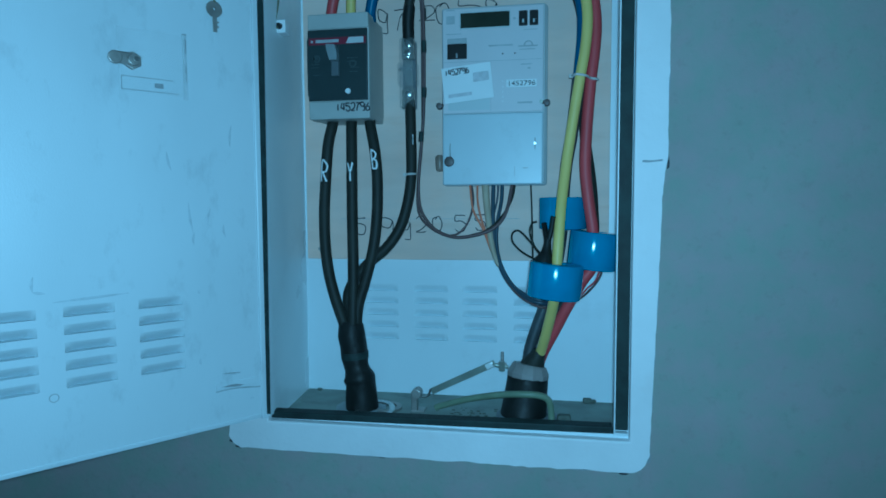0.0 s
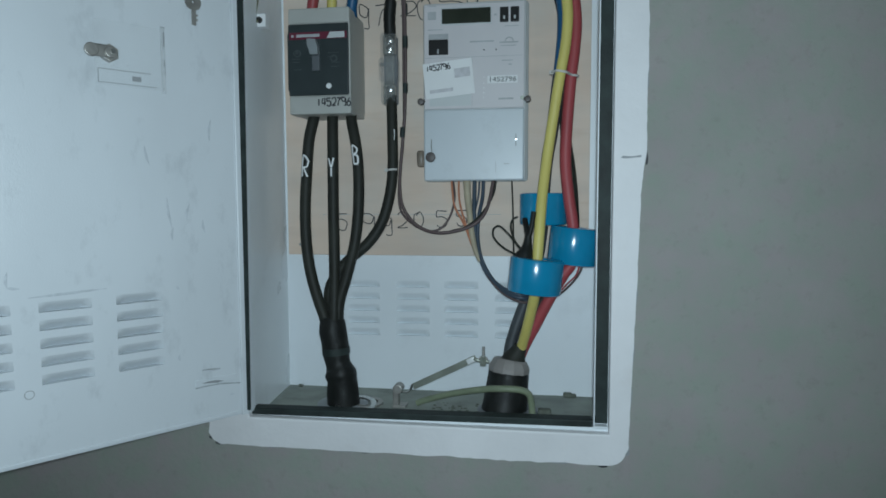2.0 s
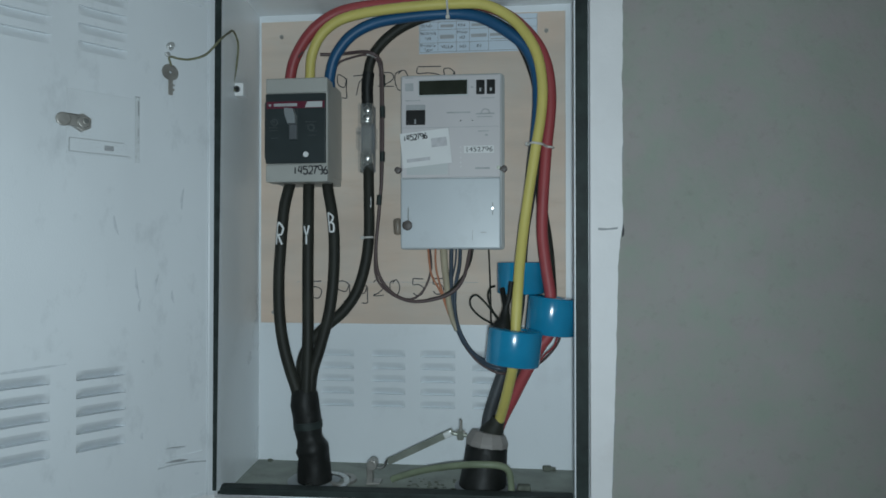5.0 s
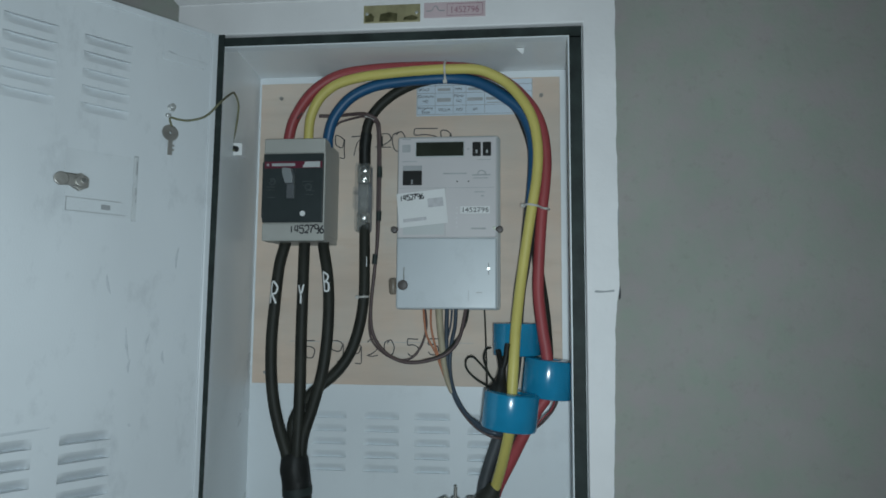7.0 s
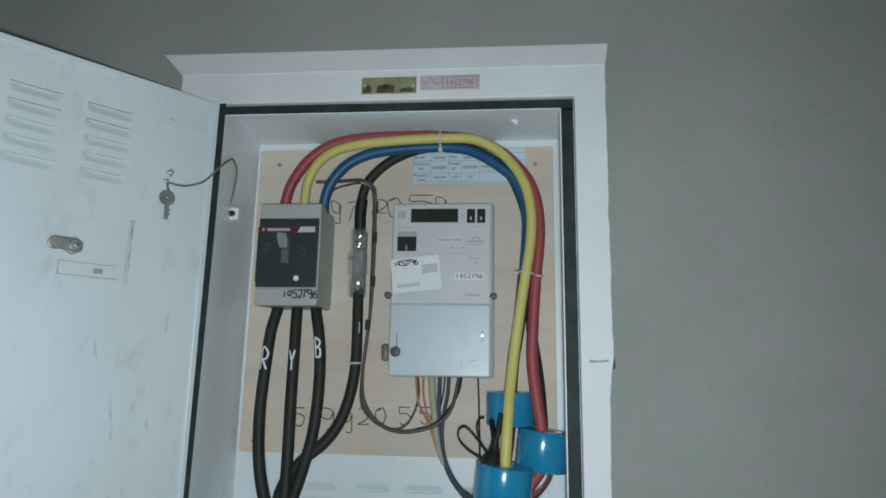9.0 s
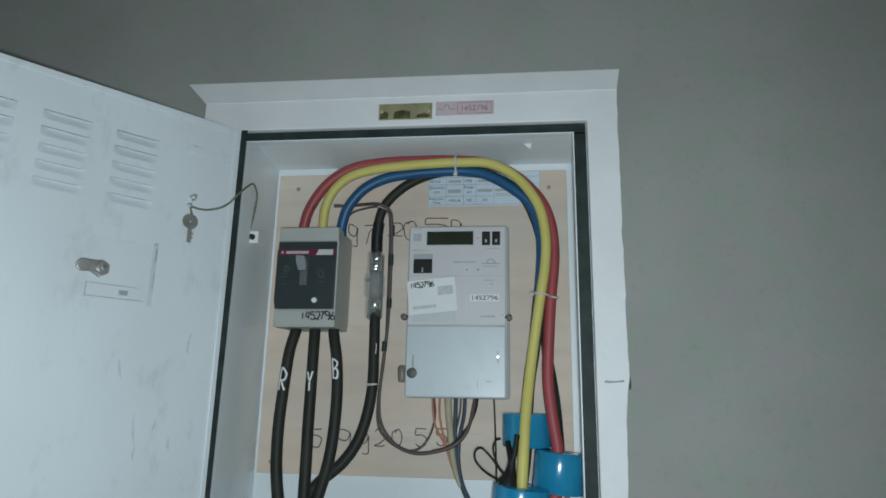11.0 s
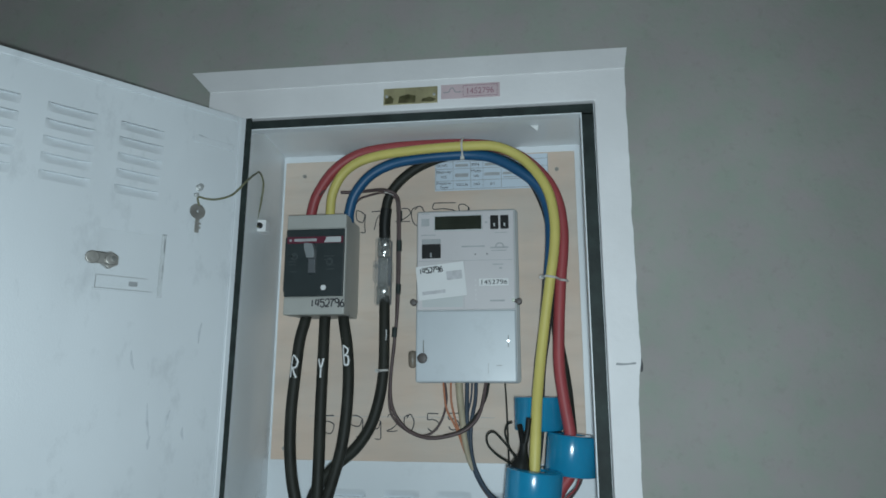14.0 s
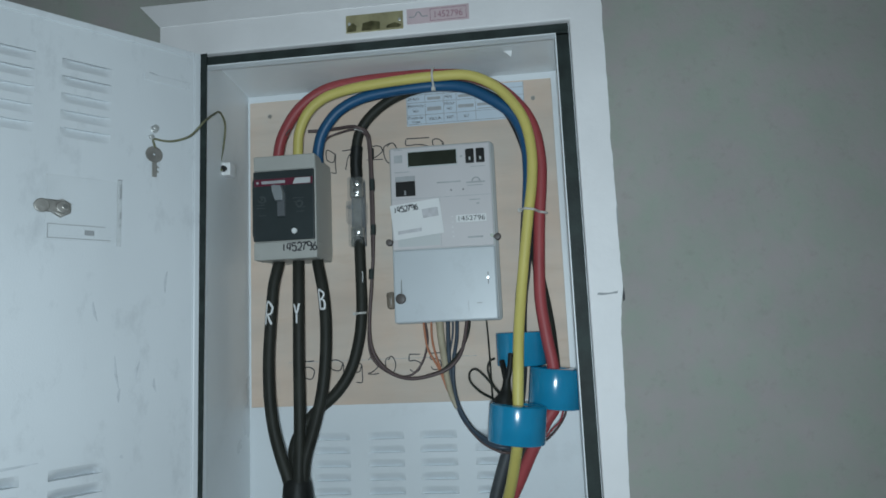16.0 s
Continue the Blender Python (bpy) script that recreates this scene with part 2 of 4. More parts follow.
def cyl(p, q, r, r2=None, segs=20, bevel=0.0):
    """A rod from p to q."""
    p, q = Vector(p), Vector(q)
    bm = bmesh.new()
    bmesh.ops.create_cone(bm, cap_ends=True, segments=segs, radius1=r, radius2=r if r2 is None else r2, depth=(q - p).length)
    if bevel:
        caps = [e for e in bm.edges if abs(e.verts[0].co.z - e.verts[1].co.z) < 1e-6]
        bmesh.ops.bevel(bm, geom=caps, offset=bevel, segments=2, affect="EDGES", profile=0.5)
    bm.transform(Matrix.Translation((p + q) / 2) @ (q - p).to_track_quat("Z", "Y").to_matrix().to_4x4())
    return bm


def spline(points, steps=7):
    """Points along a smooth line through the given ones."""
    p = [Vector(q) for q in points]
    p = [2 * p[0] - p[1], *p, 2 * p[-1] - p[-2]]
    out = []
    for a, b, c, d in zip(p, p[1:], p[2:], p[3:]):
        for k in range(steps):
            t = k / steps
            out.append(0.5 * (2 * b + (c - a) * t + (2 * a - 5 * b + 4 * c - d) * t * t + (3 * b - a - 3 * c + d) * t ** 3))
    return [*out, p[-2]]


def sweep(line, radii, segs=14, flat=1.0):
    """A closed tube along a line; radii: one, or one a point."""
    bm = bmesh.new()
    rings, side = [], None
    for n, p in enumerate(line):
        way = (line[min(n + 1, len(line) - 1)] - line[max(n - 1, 0)]).normalized()
        if side is None:
            side = way.orthogonal().normalized()
        side = (side - way * side.dot(way)).normalized()
        up = way.cross(side)
        r = radii[n] if isinstance(radii, list) else radii
        rings.append([bm.verts.new(p + r * (math.cos(a) * side + flat * math.sin(a) * up)) for a in (2 * math.pi * k / segs for k in range(segs))])
    for a, b in zip(rings, rings[1:]):
        for k in range(segs):
            bm.faces.new((a[k], a[(k + 1) % segs], b[(k + 1) % segs], b[k]))
    bm.faces.new(rings[0])
    bm.faces.new(rings[-1])
    return bm


def tube(points, r, steps=7, segs=14):
    return sweep(spline(points, steps), r, segs)


def lathe(profile, centre, segs=32, m=None):
    """A ring turned about the upright axis through centre, from a closed profile of (radius, height)."""
    bm = bmesh.new()
    rings = [[bm.verts.new((r * math.cos(a), r * math.sin(a), z)) for r, z in profile] for a in (2 * math.pi * k / segs for k in range(segs))]
    for n in range(segs):
        a, b = rings[n], rings[(n + 1) % segs]
        for k in range(len(profile)):
            j = (k + 1) % len(profile)
            bm.faces.new((a[k], b[k], b[j], a[j]))
    if m:
        bm.transform(m)
    bmesh.ops.translate(bm, vec=centre, verts=bm.verts)
    return bm


def plate(outline, y0, y1, bevel=0.0):
    """An upright plate with the given (x, z) outline, from y0 back to y1."""
    bm = bmesh.new()
    front = [bm.verts.new((x, y0, z)) for x, z in outline]
    back = [bm.verts.new((x, y1, z)) for x, z in outline]
    bm.faces.new(front)
    bm.faces.new(back[::-1])
    for k in range(len(outline)):
        j = (k + 1) % len(outline)
        bm.faces.new((front[k], back[k], back[j], front[j]))
    if bevel:
        rim = [e for e in bm.edges if abs(e.verts[0].co.y - y0) < 1e-6 and abs(e.verts[1].co.y - y0) < 1e-6]
        bmesh.ops.bevel(bm, geom=rim, offset=bevel, segments=2, affect="EDGES", profile=0.5)
    return bm


# pen strokes of hand-written characters, on a grid of 4 by 6
STROKES = {
    "0": "26 05 02 10 30 42 44 36 26 15", "1": "25 24 21 20", "2": "05 16 36 45 43 21 00 20 40", "3": "05 26 36 45 34 23 34 41 30 10 01",
    "4": "16 02 42/36 32 30", "5": "46 06/06 04 24 43 41 30 10 01", "6": "36 14 02 10 30 41 33 13 02", "7": "06 46 24 10",
    "9": "45 26 06 04 13 33 45 42 40 20", "R": "00 06 26 45 44 33 03/13 31 40", "Y": "06 23 46/23 20", "B": "00 06 26 45 34 03/03 33 42 41 30 00", "I": "20 26",
}


def written(ch, x, z, size, y, pen=0.0011, narrow=0.62, proud=0.0002):
    """One hand-written character on an upright face at y, as thin raised ink lines."""
    out = []
    for run in STROKES[ch].split("/"):
        pts = []
        for code in run.split():
            a, b = int(code[0]) / 4, int(code[1]) / 6
            pts.append((x + size * (a + random.uniform(-0.03, 0.03)) * narrow, 0, z + size * (b + random.uniform(-0.03, 0.03))))
        bm = sweep(spline(pts, 4), pen, 6)
        bmesh.ops.scale(bm, vec=(1, 0.18, 1), verts=bm.verts)
        bmesh.ops.translate(bm, vec=(0, y - proud, 0), verts=bm.verts)
        out.append(bm)
    return join(*out)


def write_line(text, x, z, size, y, parent, pen=0.0011, narrow=0.62, step=1.06, m=None, material=None):
    """A line of hand-written characters, each a part of its own."""
    for n, ch in enumerate(text):
        bm = written(ch, x + n * size * narrow * step * 1.25, z + random.uniform(-0.03, 0.03) * size, size, y, pen, narrow)
        if m:
            bm.transform(m)
        part("character", bm, material or M_INK, parent)


def printed(text, x, z, height, y, width=None):
    """Printed characters on an upright face at y, left end at x, base line at z."""
    cu = bpy.data.curves.new("print", "FONT")
    cu.body, cu.size, cu.extrude = text, 1.0, 0.0
    ob = bpy.data.objects.new("print", cu)
    me = bpy.data.meshes.new_from_object(ob)
    bm = bmesh.new()
    bm.from_mesh(me)
    bpy.data.objects.remove(ob)
    bpy.data.meshes.remove(me)
    bpy.data.curves.remove(cu)
    span = max(v.co.x for v in bm.verts) or 1
    sx = width / span if width else height / 0.7
    for v in bm.verts:
        v.co = (x + v.co.x * sx, y, z + v.co.y * height / 0.7)
    return bm


def bars(name, rows, y, material, parent, deep=0.0003, m=None):
    """Flat printed bars, each a part of its own: rows of x0, x1, z0, z1."""
    for a, b, c, d in rows:
        bm = box(a, b, y - deep, y, c, d)
        if m:
            bm.transform(m)
        part(name, bm, material, parent)


def panel_with_holes(xs, zs, holes, y0, y1):
    """An upright sheet with oblong holes: xs, zs are its outer limits, holes rows of x0, x1, z0, z1 on a common grid."""
    gx = sorted({*xs, *[h[0] for h in holes], *[h[1] for h in holes]})
    gz = sorted({*zs, *[h[2] for h in holes], *[h[3] for h in holes]})
    solid = lambda i, j: 0 <= i < len(gx) - 1 and 0 <= j < len(gz) - 1 and not any(
        h[0] < (gx[i] + gx[i + 1]) / 2 < h[1] and h[2] < (gz[j] + gz[j + 1]) / 2 < h[3] for h in holes)
    bm = bmesh.new()
    made = {}

    def v(i, j, y):
        if (i, j, y) not in made:
            made[(i, j, y)] = bm.verts.new((gx[i], y, gz[j]))
        return made[(i, j, y)]

    for i in range(len(gx) - 1):
        for j in range(len(gz) - 1):
            if not solid(i, j):
                continue
            bm.faces.new((v(i, j, y0), v(i + 1, j, y0), v(i + 1, j + 1, y0), v(i, j + 1, y0)))
            bm.faces.new((v(i, j, y1), v(i, j + 1, y1), v(i + 1, j + 1, y1), v(i + 1, j, y1)))
            for di, dj, a, b in ((-1, 0, (i, j), (i, j + 1)), (1, 0, (i + 1, j), (i + 1, j + 1)), (0, -1, (i, j), (i + 1, j)), (0, 1, (i, j + 1), (i + 1, j + 1))):
                if not solid(i + di, j + dj):
                    bm.faces.new((v(*a, y0), v(*b, y0), v(*b, y1), v(*a, y1)))
    return bm


def louvre_mesh(w, h, deep, material, power=1.5):
    """One pressed louvre for a hole w by h, its upper edge at the origin: a dent, deepest at its lower edge."""
    bm = bmesh.new()
    cols, rows = 20, 5
    grid = []
    for j in range(rows + 1):
        f = j / rows
        line = []
        for i in range(cols + 1):
            g = i / cols
            end = min(1.0, min(g, 1 - g) * 4.5)
            bulge = deep * f ** power * math.sin(end * math.pi / 2)
            line.append(bm.verts.new(((g - 0.5) * w, 0.0001 + bulge, -h * f)))
        grid.append(line)
    strips = list(zip(grid, grid[1:]))
    strips.append(([bm.verts.new(v.co) for v in grid[-1]], [bm.verts.new((v.co.x, 0.0001, -h)) for v in grid[-1]]))
    for a, b in strips:
        for k in range(cols):
            bm.faces.new((a[k], a[k + 1], b[k + 1], b[k]))
    return mesh_of(bm, "louvre", material, True)


def placed(name, me, parent, m):
    """An object on shared mesh data under a part, at the world pose m."""
    ob = new(name, me)
    ob.parent = parent
    ob.matrix_basis = Matrix.Translation(-origin(parent)) @ m
    return ob


# ---------------------------------------------------------------- setting: the wall that holds the cabinet, and an added plain room, unseen, that bounces torch light
WALL_Y = 0.006
bm = panel_with_holes((-1.9, 1.4), (0.0, 2.8), [(-0.340, 0.290, 0.975, 1.850)], WALL_Y, WALL_Y + 0.30)
tagged(new("wall_north", mesh_of(bm, "wall_north", M_WALL)), "rough grey painted masonry wall with a recess for the cabinet", "wall", kind="structure")
tagged(new("recess_back", mesh_of(box(-0.36, 0.31, 0.3065, 0.35, 0.95, 1.87), "recess_back", M_ROOM)), "plain masonry behind the cabinet recess", "wall", kind="structure")
# unseen walls; the east one stands close to bounce light onto right-facing sides
for nm, lim in (("wall_south", (-1.9, 1.4, -2.75, -2.6, 0, 2.8)), ("wall_west", (-2.05, -1.9, -2.75, 0.306, 0, 2.8)), ("bounce_wall_east", (1.4, 1.55, -2.75, 0.306, 0, 2.8))):
    tagged(new(nm, mesh_of(box(*lim), nm, M_ROOM)), "unseen light grey plaster wall that bounces torch light", "wall", kind="structure")
tagged(new("floor", mesh_of(box(-2.05, 1.55, -2.75, 0.306, -0.1, -0.001), "floor", M_GROUND)), "plain grey concrete floor", "floor", kind="structure")
tagged(new("ceiling", mesh_of(box(-2.05, 1.55, -2.75, 0.306, 2.801, 2.9), "ceiling", M_ROOM)), "unseen light plaster ceiling that bounces torch light", "ceiling", kind="structure")

# ---------------------------------------------------------------- the cabinet
OX0, OX1, OZ0, OZ1 = -0.3115, 0.272, 1.000, 1.836      # opening of the surround
LX0, LX1, LZ0, LZ1 = -0.3065, 0.249, 1.009, 1.814      # inner lip
BX0, BX1, BZ0, BZ1 = -0.324, 0.279, 0.993, 1.842      # inside of the box
BACK, BOARD = 0.209, 0.197
cabinet = thing("meter_cabinet", (0, 0.1, BZ0), "white sheet-steel electricity meter cabinet recessed in a wall, door open", "cabinet")


def EDGE(z):
    """The mean line of the painted edge beside the opening."""
    return float(np.interp(z, (0.98, 1.124, 1.265, 1.385, 1.405, 1.425, 1.51, 1.89), (0.3015, 0.306, 0.3105, 0.3135, 0.3160, 0.3195, 0.3190, 0.3210)))


def surround():
    """Painted plate round the opening with an uneven hand-painted outer edge and a rounded inner edge."""
    outer = []
    right = lambda z: EDGE(z) + 0.0016 * noise.noise((3, 0, z * 24)) + 0.0012 * noise.noise((7, 0, z * 70))
    low = lambda x: 0.951 + 0.0026 * noise.noise((x * 22, 5, 0)) + 0.0016 * noise.noise((x * 95, 9, 0))
    for k in range(60):
        x = -0.362 + (0.272 + 0.362) * k / 59
        outer.append((x, low(x)))
    for k in range(1, 7):
        a = radians(-90 + 90 * k / 7)
        outer.append((0.272 + 0.027 * math.cos(a), 0.978 + 0.027 * math.sin(a) + 0.001 * noise.noise((k * 3, 1, 1))))
    for k in range(100):
        z = 0.98 + (1.890 - 0.98) * k / 99
        outer.append((right(z), z))
    outer += [(-0.382, 1.890), (-0.382, 0.985), (-0.384, 0.970), (-0.376, 0.958)]
    bm = bmesh.new()
    inner = [(OX0, OZ0), (OX1, OZ0), (OX1, OZ1), (OX0, OZ1)]
    grow = lambda p, d: (p[0] + (d if p[0] > 0 else -d), p[1] + (d if p[1] > 1.4 else -d))

    def loop(points, y):
        vs = [bm.verts.new((x, y, z)) for x, z in points]
        es = [bm.edges.new((vs[k], vs[(k + 1) % len(vs)])) for k in range(len(vs))]
        return vs, es

    ov, oe = loop(outer, 0.0)
    profile = [(0.0030, 0.0), (0.0012, 0.0005), (0.0003, 0.0018), (0.0, 0.0040), (0.0, 0.0141)]
    rings = [loop([grow(p, d) for p in inner], y) for d, y in profile]
    bmesh.ops.triangle_fill(bm, edges=oe + rings[0][1], use_beauty=True)
    for (a, _), (b, _) in zip(rings, rings[1:]):
        for k in range(4):
            bm.faces.new((a[k], a[(k + 1) % 4], b[(k + 1) % 4], b[k]))
    back = [bm.verts.new((v.co.x, WALL_Y + 0.004, v.co.z)) for v in ov]
    for k in range(len(ov)):
        j = (k + 1) % len(ov)
        bm.faces.new((ov[k], ov[j], back[j], back[k]))
    return bm


frame_part = part("surround", surround(), M_FRAME, cabinet, "white painted surround with an uneven hand-painted edge")
part("scratch", plate([(0.283, 1.4205), (0.290, 1.4195), (0.312, 1.4215), (0.312, 1.4245), (0.299, 1.4225), (0.285, 1.4235)], -0.0006, 0.001), M_PRINT, frame_part, "dark scratch in the white paint")
part("chip", plate([(0.3195, 1.410), (0.3218, 1.412), (0.3224, 1.420), (0.3210, 1.430), (0.3185, 1.426)], 0.003, 0.0075), M_INK, frame_part, "dark chip at the paint edge")


def chips(rows, material, label):
    """Flakes gone from the lower paint edge: rows of x0, x1, z, height."""
    for x0, x1, z, t in rows:
        n = 5
        top = [(x0 + (x1 - x0) * k / n, z + t * (0.35 + 0.5 * abs(noise.noise((x0 * 40 + k * 1.7, 2, 0))))) for k in range(n + 1)]
        low = [(x1 - (x1 - x0) * k / n, z - t * (0.3 + 0.7 * abs(noise.noise((x0 * 30 + k * 2.3, 8, 0)))) * (1 if 0 < k < n else 0.2)) for k in range(n + 1)]
        part("chip", plate(low[::-1] + top[::-1], 0.0028, 0.0075), material, frame_part, label)


chips(((-0.385, -0.372, 0.9600, 0.0042), (-0.374, -0.354, 0.9510, 0.0042), (-0.122, -0.104, 0.9490, 0.0024), (0.258, 0.271, 0.9480, 0.0030)), M_INK, "dark chip at the paint edge")
chips(((-0.282, -0.264, 0.9490, 0.0016), (-0.214, -0.206, 0.9490, 0.0018), (-0.161, -0.130, 0.9490, 0.0014), (0.183, 0.211, 0.9500, 0.0018)), M_PRINT, "grey chip at the paint edge")
for z0, z1 in ((0.966, 0.982), (1.048, 1.072), (1.112, 1.142), (1.20, 1.225), (1.52, 1.56)):
    e, f = EDGE(z0), EDGE(z1)
    part("chip", plate([(e - 0.003, z0), (e + 0.0020, z0 + 0.003), (f + 0.0022, z1 - 0.002), (f - 0.001, z1)], 0.003, 0.0075), M_PRINT, frame_part, "grey chip at the paint edge")

# rain hood over the surround
hood = bmesh.new()
front = [hood.verts.new(p) for p in ((-0.3825, -0.0020, 1.8890), (0.3215, -0.0020, 1.8890), (0.3280, 0.0052, 1.9277), (-0.4215, 0.0052, 1.9308))]
rear = [hood.verts.new(v.co + Vector((0, 0.0030, -0.0004))) for v in front]
hood.faces.new(front)
hood.faces.new(rear[::-1])
for k in range(4):
    hood.faces.new((front[k], rear[k], rear[(k + 1) % 4], front[(k + 1) % 4]))
part("hood", hood, M_FRAME, cabinet, "white sloping sheet-metal drip hood")

# box sides, base and lip
side = box(BX0 - 0.0015, BX0, 0.0155, BACK, BZ0, BZ1)
for v in side.verts:
    v.co.x += 0.0155 * (BACK - v.co.y) / BACK
part("side_panel", side, M_GLOSS, cabinet)
part("side_panel", box(BX1, BX1 + 0.0015, 0.0155, BACK, BZ0, BZ1), M_GLOSS, cabinet)
part("top_panel", box(BX0, BX1, 0.0155, BACK, BZ1, BZ1 + 0.0015), M_GLOSS, cabinet)
part("base_panel", box(BX0, BX1, 0.0155, BACK, BZ0 - 0.0015, BZ0), M_BASE, cabinet, "grey dusty base plate with worn marks")


lip = join(box(LX0 - 0.0016, LX0, -0.002, 0.0142, LZ0, LZ1), box(LX1, LX1 + 0.0016, -0.002, 0.0142, LZ0, LZ1), box(LX0 - 0.0016, LX1 + 0.0016, -0.002, 0.0142, LZ1, LZ1 + 0.0016))
part("lip", lip, M_PAINT, cabinet, "folded sheet-steel lip round the opening")
part("flange", panel_with_holes((BX0 - 0.0015, BX1 + 0.0015), (BZ0 - 0.0015, BZ1 + 0.0015), [(LX0 - 0.0016, LX1 + 0.0016, LZ0 - 0.0016, LZ1 + 0.0016)], 0.0142, 0.0155), M_PAINT, cabinet)
gx0, gx1, gz0, gz1 = LX0 - 0.0018, LX1 + 0.0018, LZ0 - 0.0018, LZ1 + 0.0018
part("gasket", plate([(-0.3120, LZ0 + 0.004), (-0.3062, LZ0 + 0.004), (-0.3008, 1.60), (-0.3000, OZ1 - 0.001), (-0.3105, OZ1 - 0.001), (-0.3105, 1.60)], -0.0046, -0.0022, 0.0007), M_RUBBER, cabinet, "black rubber sealing strip")
part("gasket", box(gx1, OX1 - 0.001, 0.0095, 0.0140, LZ0 + 0.0045, gz1 + 0.005, 0.0015), M_RUBBER, cabinet, "black rubber sealing strip")
part("gasket", box(gx0, OX1 - 0.001, 0.0095, 0.0137, gz1, OZ1, 0.0015), M_RUBBER, cabinet, "black rubber sealing strip")
seal = box(OX0 + 0.0003, LX1, 0.0105, 0.034, OZ0 + 0.0008, LZ0 + 0.0030, 0.0018)
for v in seal.verts:
    v.co.z += 0.0055 * (v.co.x - OX0) / (LX1 - OX0)
part("gasket", seal, M_RUBBER, cabinet, "black rubber sealing strip")
part("corner_tab", box(LX1, OX1 - 0.002, -0.001, 0.012, 1.009, 1.0125, 0.0008), M_PAINT, cabinet)

# louvred back plate
back_holes = [(c - 0.033, c + 0.033, z, z + 0.0135) for c in (-0.171, -0.0735, 0.020, 0.117) for z in (1.0985, 1.1220, 1.1455, 1.1690, 1.1925)]
back = part("back_plate", panel_with_holes((BX0, BX1), (BZ0, BZ1), back_holes, BACK, BACK + 0.0015), M_PAINT, cabinet)
lm = louvre_mesh(0.066, 0.0135, 0.0090, M_PAINT)
for a, b, c, d in back_holes:
    placed("louvre", lm, back, pose((a + b) / 2, BACK, d))

# number plate and serial label on the surround
name_plate = part("name_plate", plate([(-0.072, 1.847), (0.019, 1.847), (0.019, 1.876), (-0.072, 1.876)], -0.0015, 0.0, 0.0004), M_BRASS, cabinet, "tarnished brass maker's plate")
for pts in ([(-0.0700, 1.8485), (-0.0560, 1.8495), (-0.0545, 1.8570), (-0.0600, 1.8625), (-0.0690, 1.8600)], [(-0.0470, 1.8490), (-0.0180, 1.8485), (-0.0175, 1.8610), (-0.0300, 1.8640), (-0.0450, 1.8610)], [(-0.0080, 1.8500), (0.0110, 1.8490), (0.0165, 1.8530), (0.0060, 1.8580), (-0.0060, 1.8545)]):
    part("worn_emblem", plate(pts, -0.0018, -0.0012), M_BRASSDARK, name_plate, "dark worn emblem patch")
for x in (-0.0665, 0.0135):
    part("rivet", cyl((x, -0.0030, 1.8615), (x, -0.001, 1.8615), 0.0026, segs=14, bevel=0.0008), M_TAG, name_plate)
label = part("serial_label", box(0.025, 0.122, -0.001, 0.0, 1.852, 1.877), M_PINK, cabinet, "faded pink serial label")
part("print", printed("1452796", 0.066, 1.859, 0.0105, -0.0013, 0.046), M_PINKINK, label)
bars("border", [(0.0615, 0.118, 1.8545, 1.8552), (0.0615, 0.118, 1.8735, 1.8742), (0.0615, 0.0622, 1.8552, 1.8735), (0.1173, 0.118, 1.8552, 1.8735)], -0.001, M_PINKINK, label)
bars("emblem_bar", [(0.029, 0.0375, 1.8625, 1.864), (0.0485, 0.058, 1.8625, 1.864)], -0.001, M_PRINT, label)
part("emblem", tube([(0.038, -0.0012, 1.864), (0.041, -0.0012, 1.870), (0.045, -0.0012, 1.8705), (0.048, -0.0012, 1.864)], 0.0008, 4, 6), M_PRINT, label)

# white square cord anchor on the box side
anchor = part("cord_anchor", box(BX0, -0.2998, 0.078, 0.100, 1.656, 1.678, 0.0012), M_PAPER, cabinet, "small white square cord anchor")
part("screw", cyl((-0.3105, 0.079, 1.667), (-0.3105, 0.0735, 1.667), 0.0056, 0.0048), M_DARK, anchor, "black screw head")
part("tape_scrap", plate([(0.1715, 1.8405), (0.1860, 1.8405), (0.1835, 1.8290), (0.1790, 1.8335)], 0.1000, 0.1006), M_PAPER, cabinet, "scrap of white tape hanging from the roof")

# ---------------------------------------------------------------- the door, swung open
SWING = 51.0
DOOR = Matrix(((-math.cos(radians(SWING)), -math.sin(radians(SWING)), 0, -0.313), (-math.sin(radians(SWING)), math.cos(radians(SWING)), 0, 0.0), (0, 0, 1, 0), (0, 0, 0, 1)))


def on_door(bm):
    """From door places (along the door, behind its inner face, height) to the world."""
    bm.transform(DOOR)
    return bm


def dp(u, off, z):
    """A world place on the door: u from the hinge, off in front of the inner face."""
    return DOOR @ Vector((u, -off, z))


DZ0, DZ1, DW = 1.0115, 1.834, 0.600
cols = [0.1615, 0.2565, 0.3515, 0.4465]
door_holes = [(c - 0.032, c + 0.032, z, z + 0.0140) for c in cols for z0 in (1.1130, 1.6640) for z in (z0 + 0.0245 * k for k in range(5))]
door = part("door", on_door(panel_with_holes((0.010, DW), (DZ0, DZ1), door_holes, 0.0, 0.0015)), M_DOOR, cabinet, "white louvred steel door with scuffs and pencil marks")
part("outer_pan", on_door(panel_with_holes((0.006, DW + 0.008), (DZ0 - 0.0065, DZ1 + 0.006), [(0.022, DW - 0.012, DZ0 + 0.01, DZ1 - 0.01)], 0.0075, 0.020)), M_DOOR, door)
part("hinge_fold", on_door(box(-0.0026, 0.0105, -0.0030, 0.003, DZ0 - 0.006, DZ1 + 0.002, 0.0024)), M_DOOR, door)
part("edge_fold", on_door(box(0.016, DW, -0.0016, 0.003, DZ0 - 0.002, DZ0 + 0.003, 0.001)), M_DOOR, door)
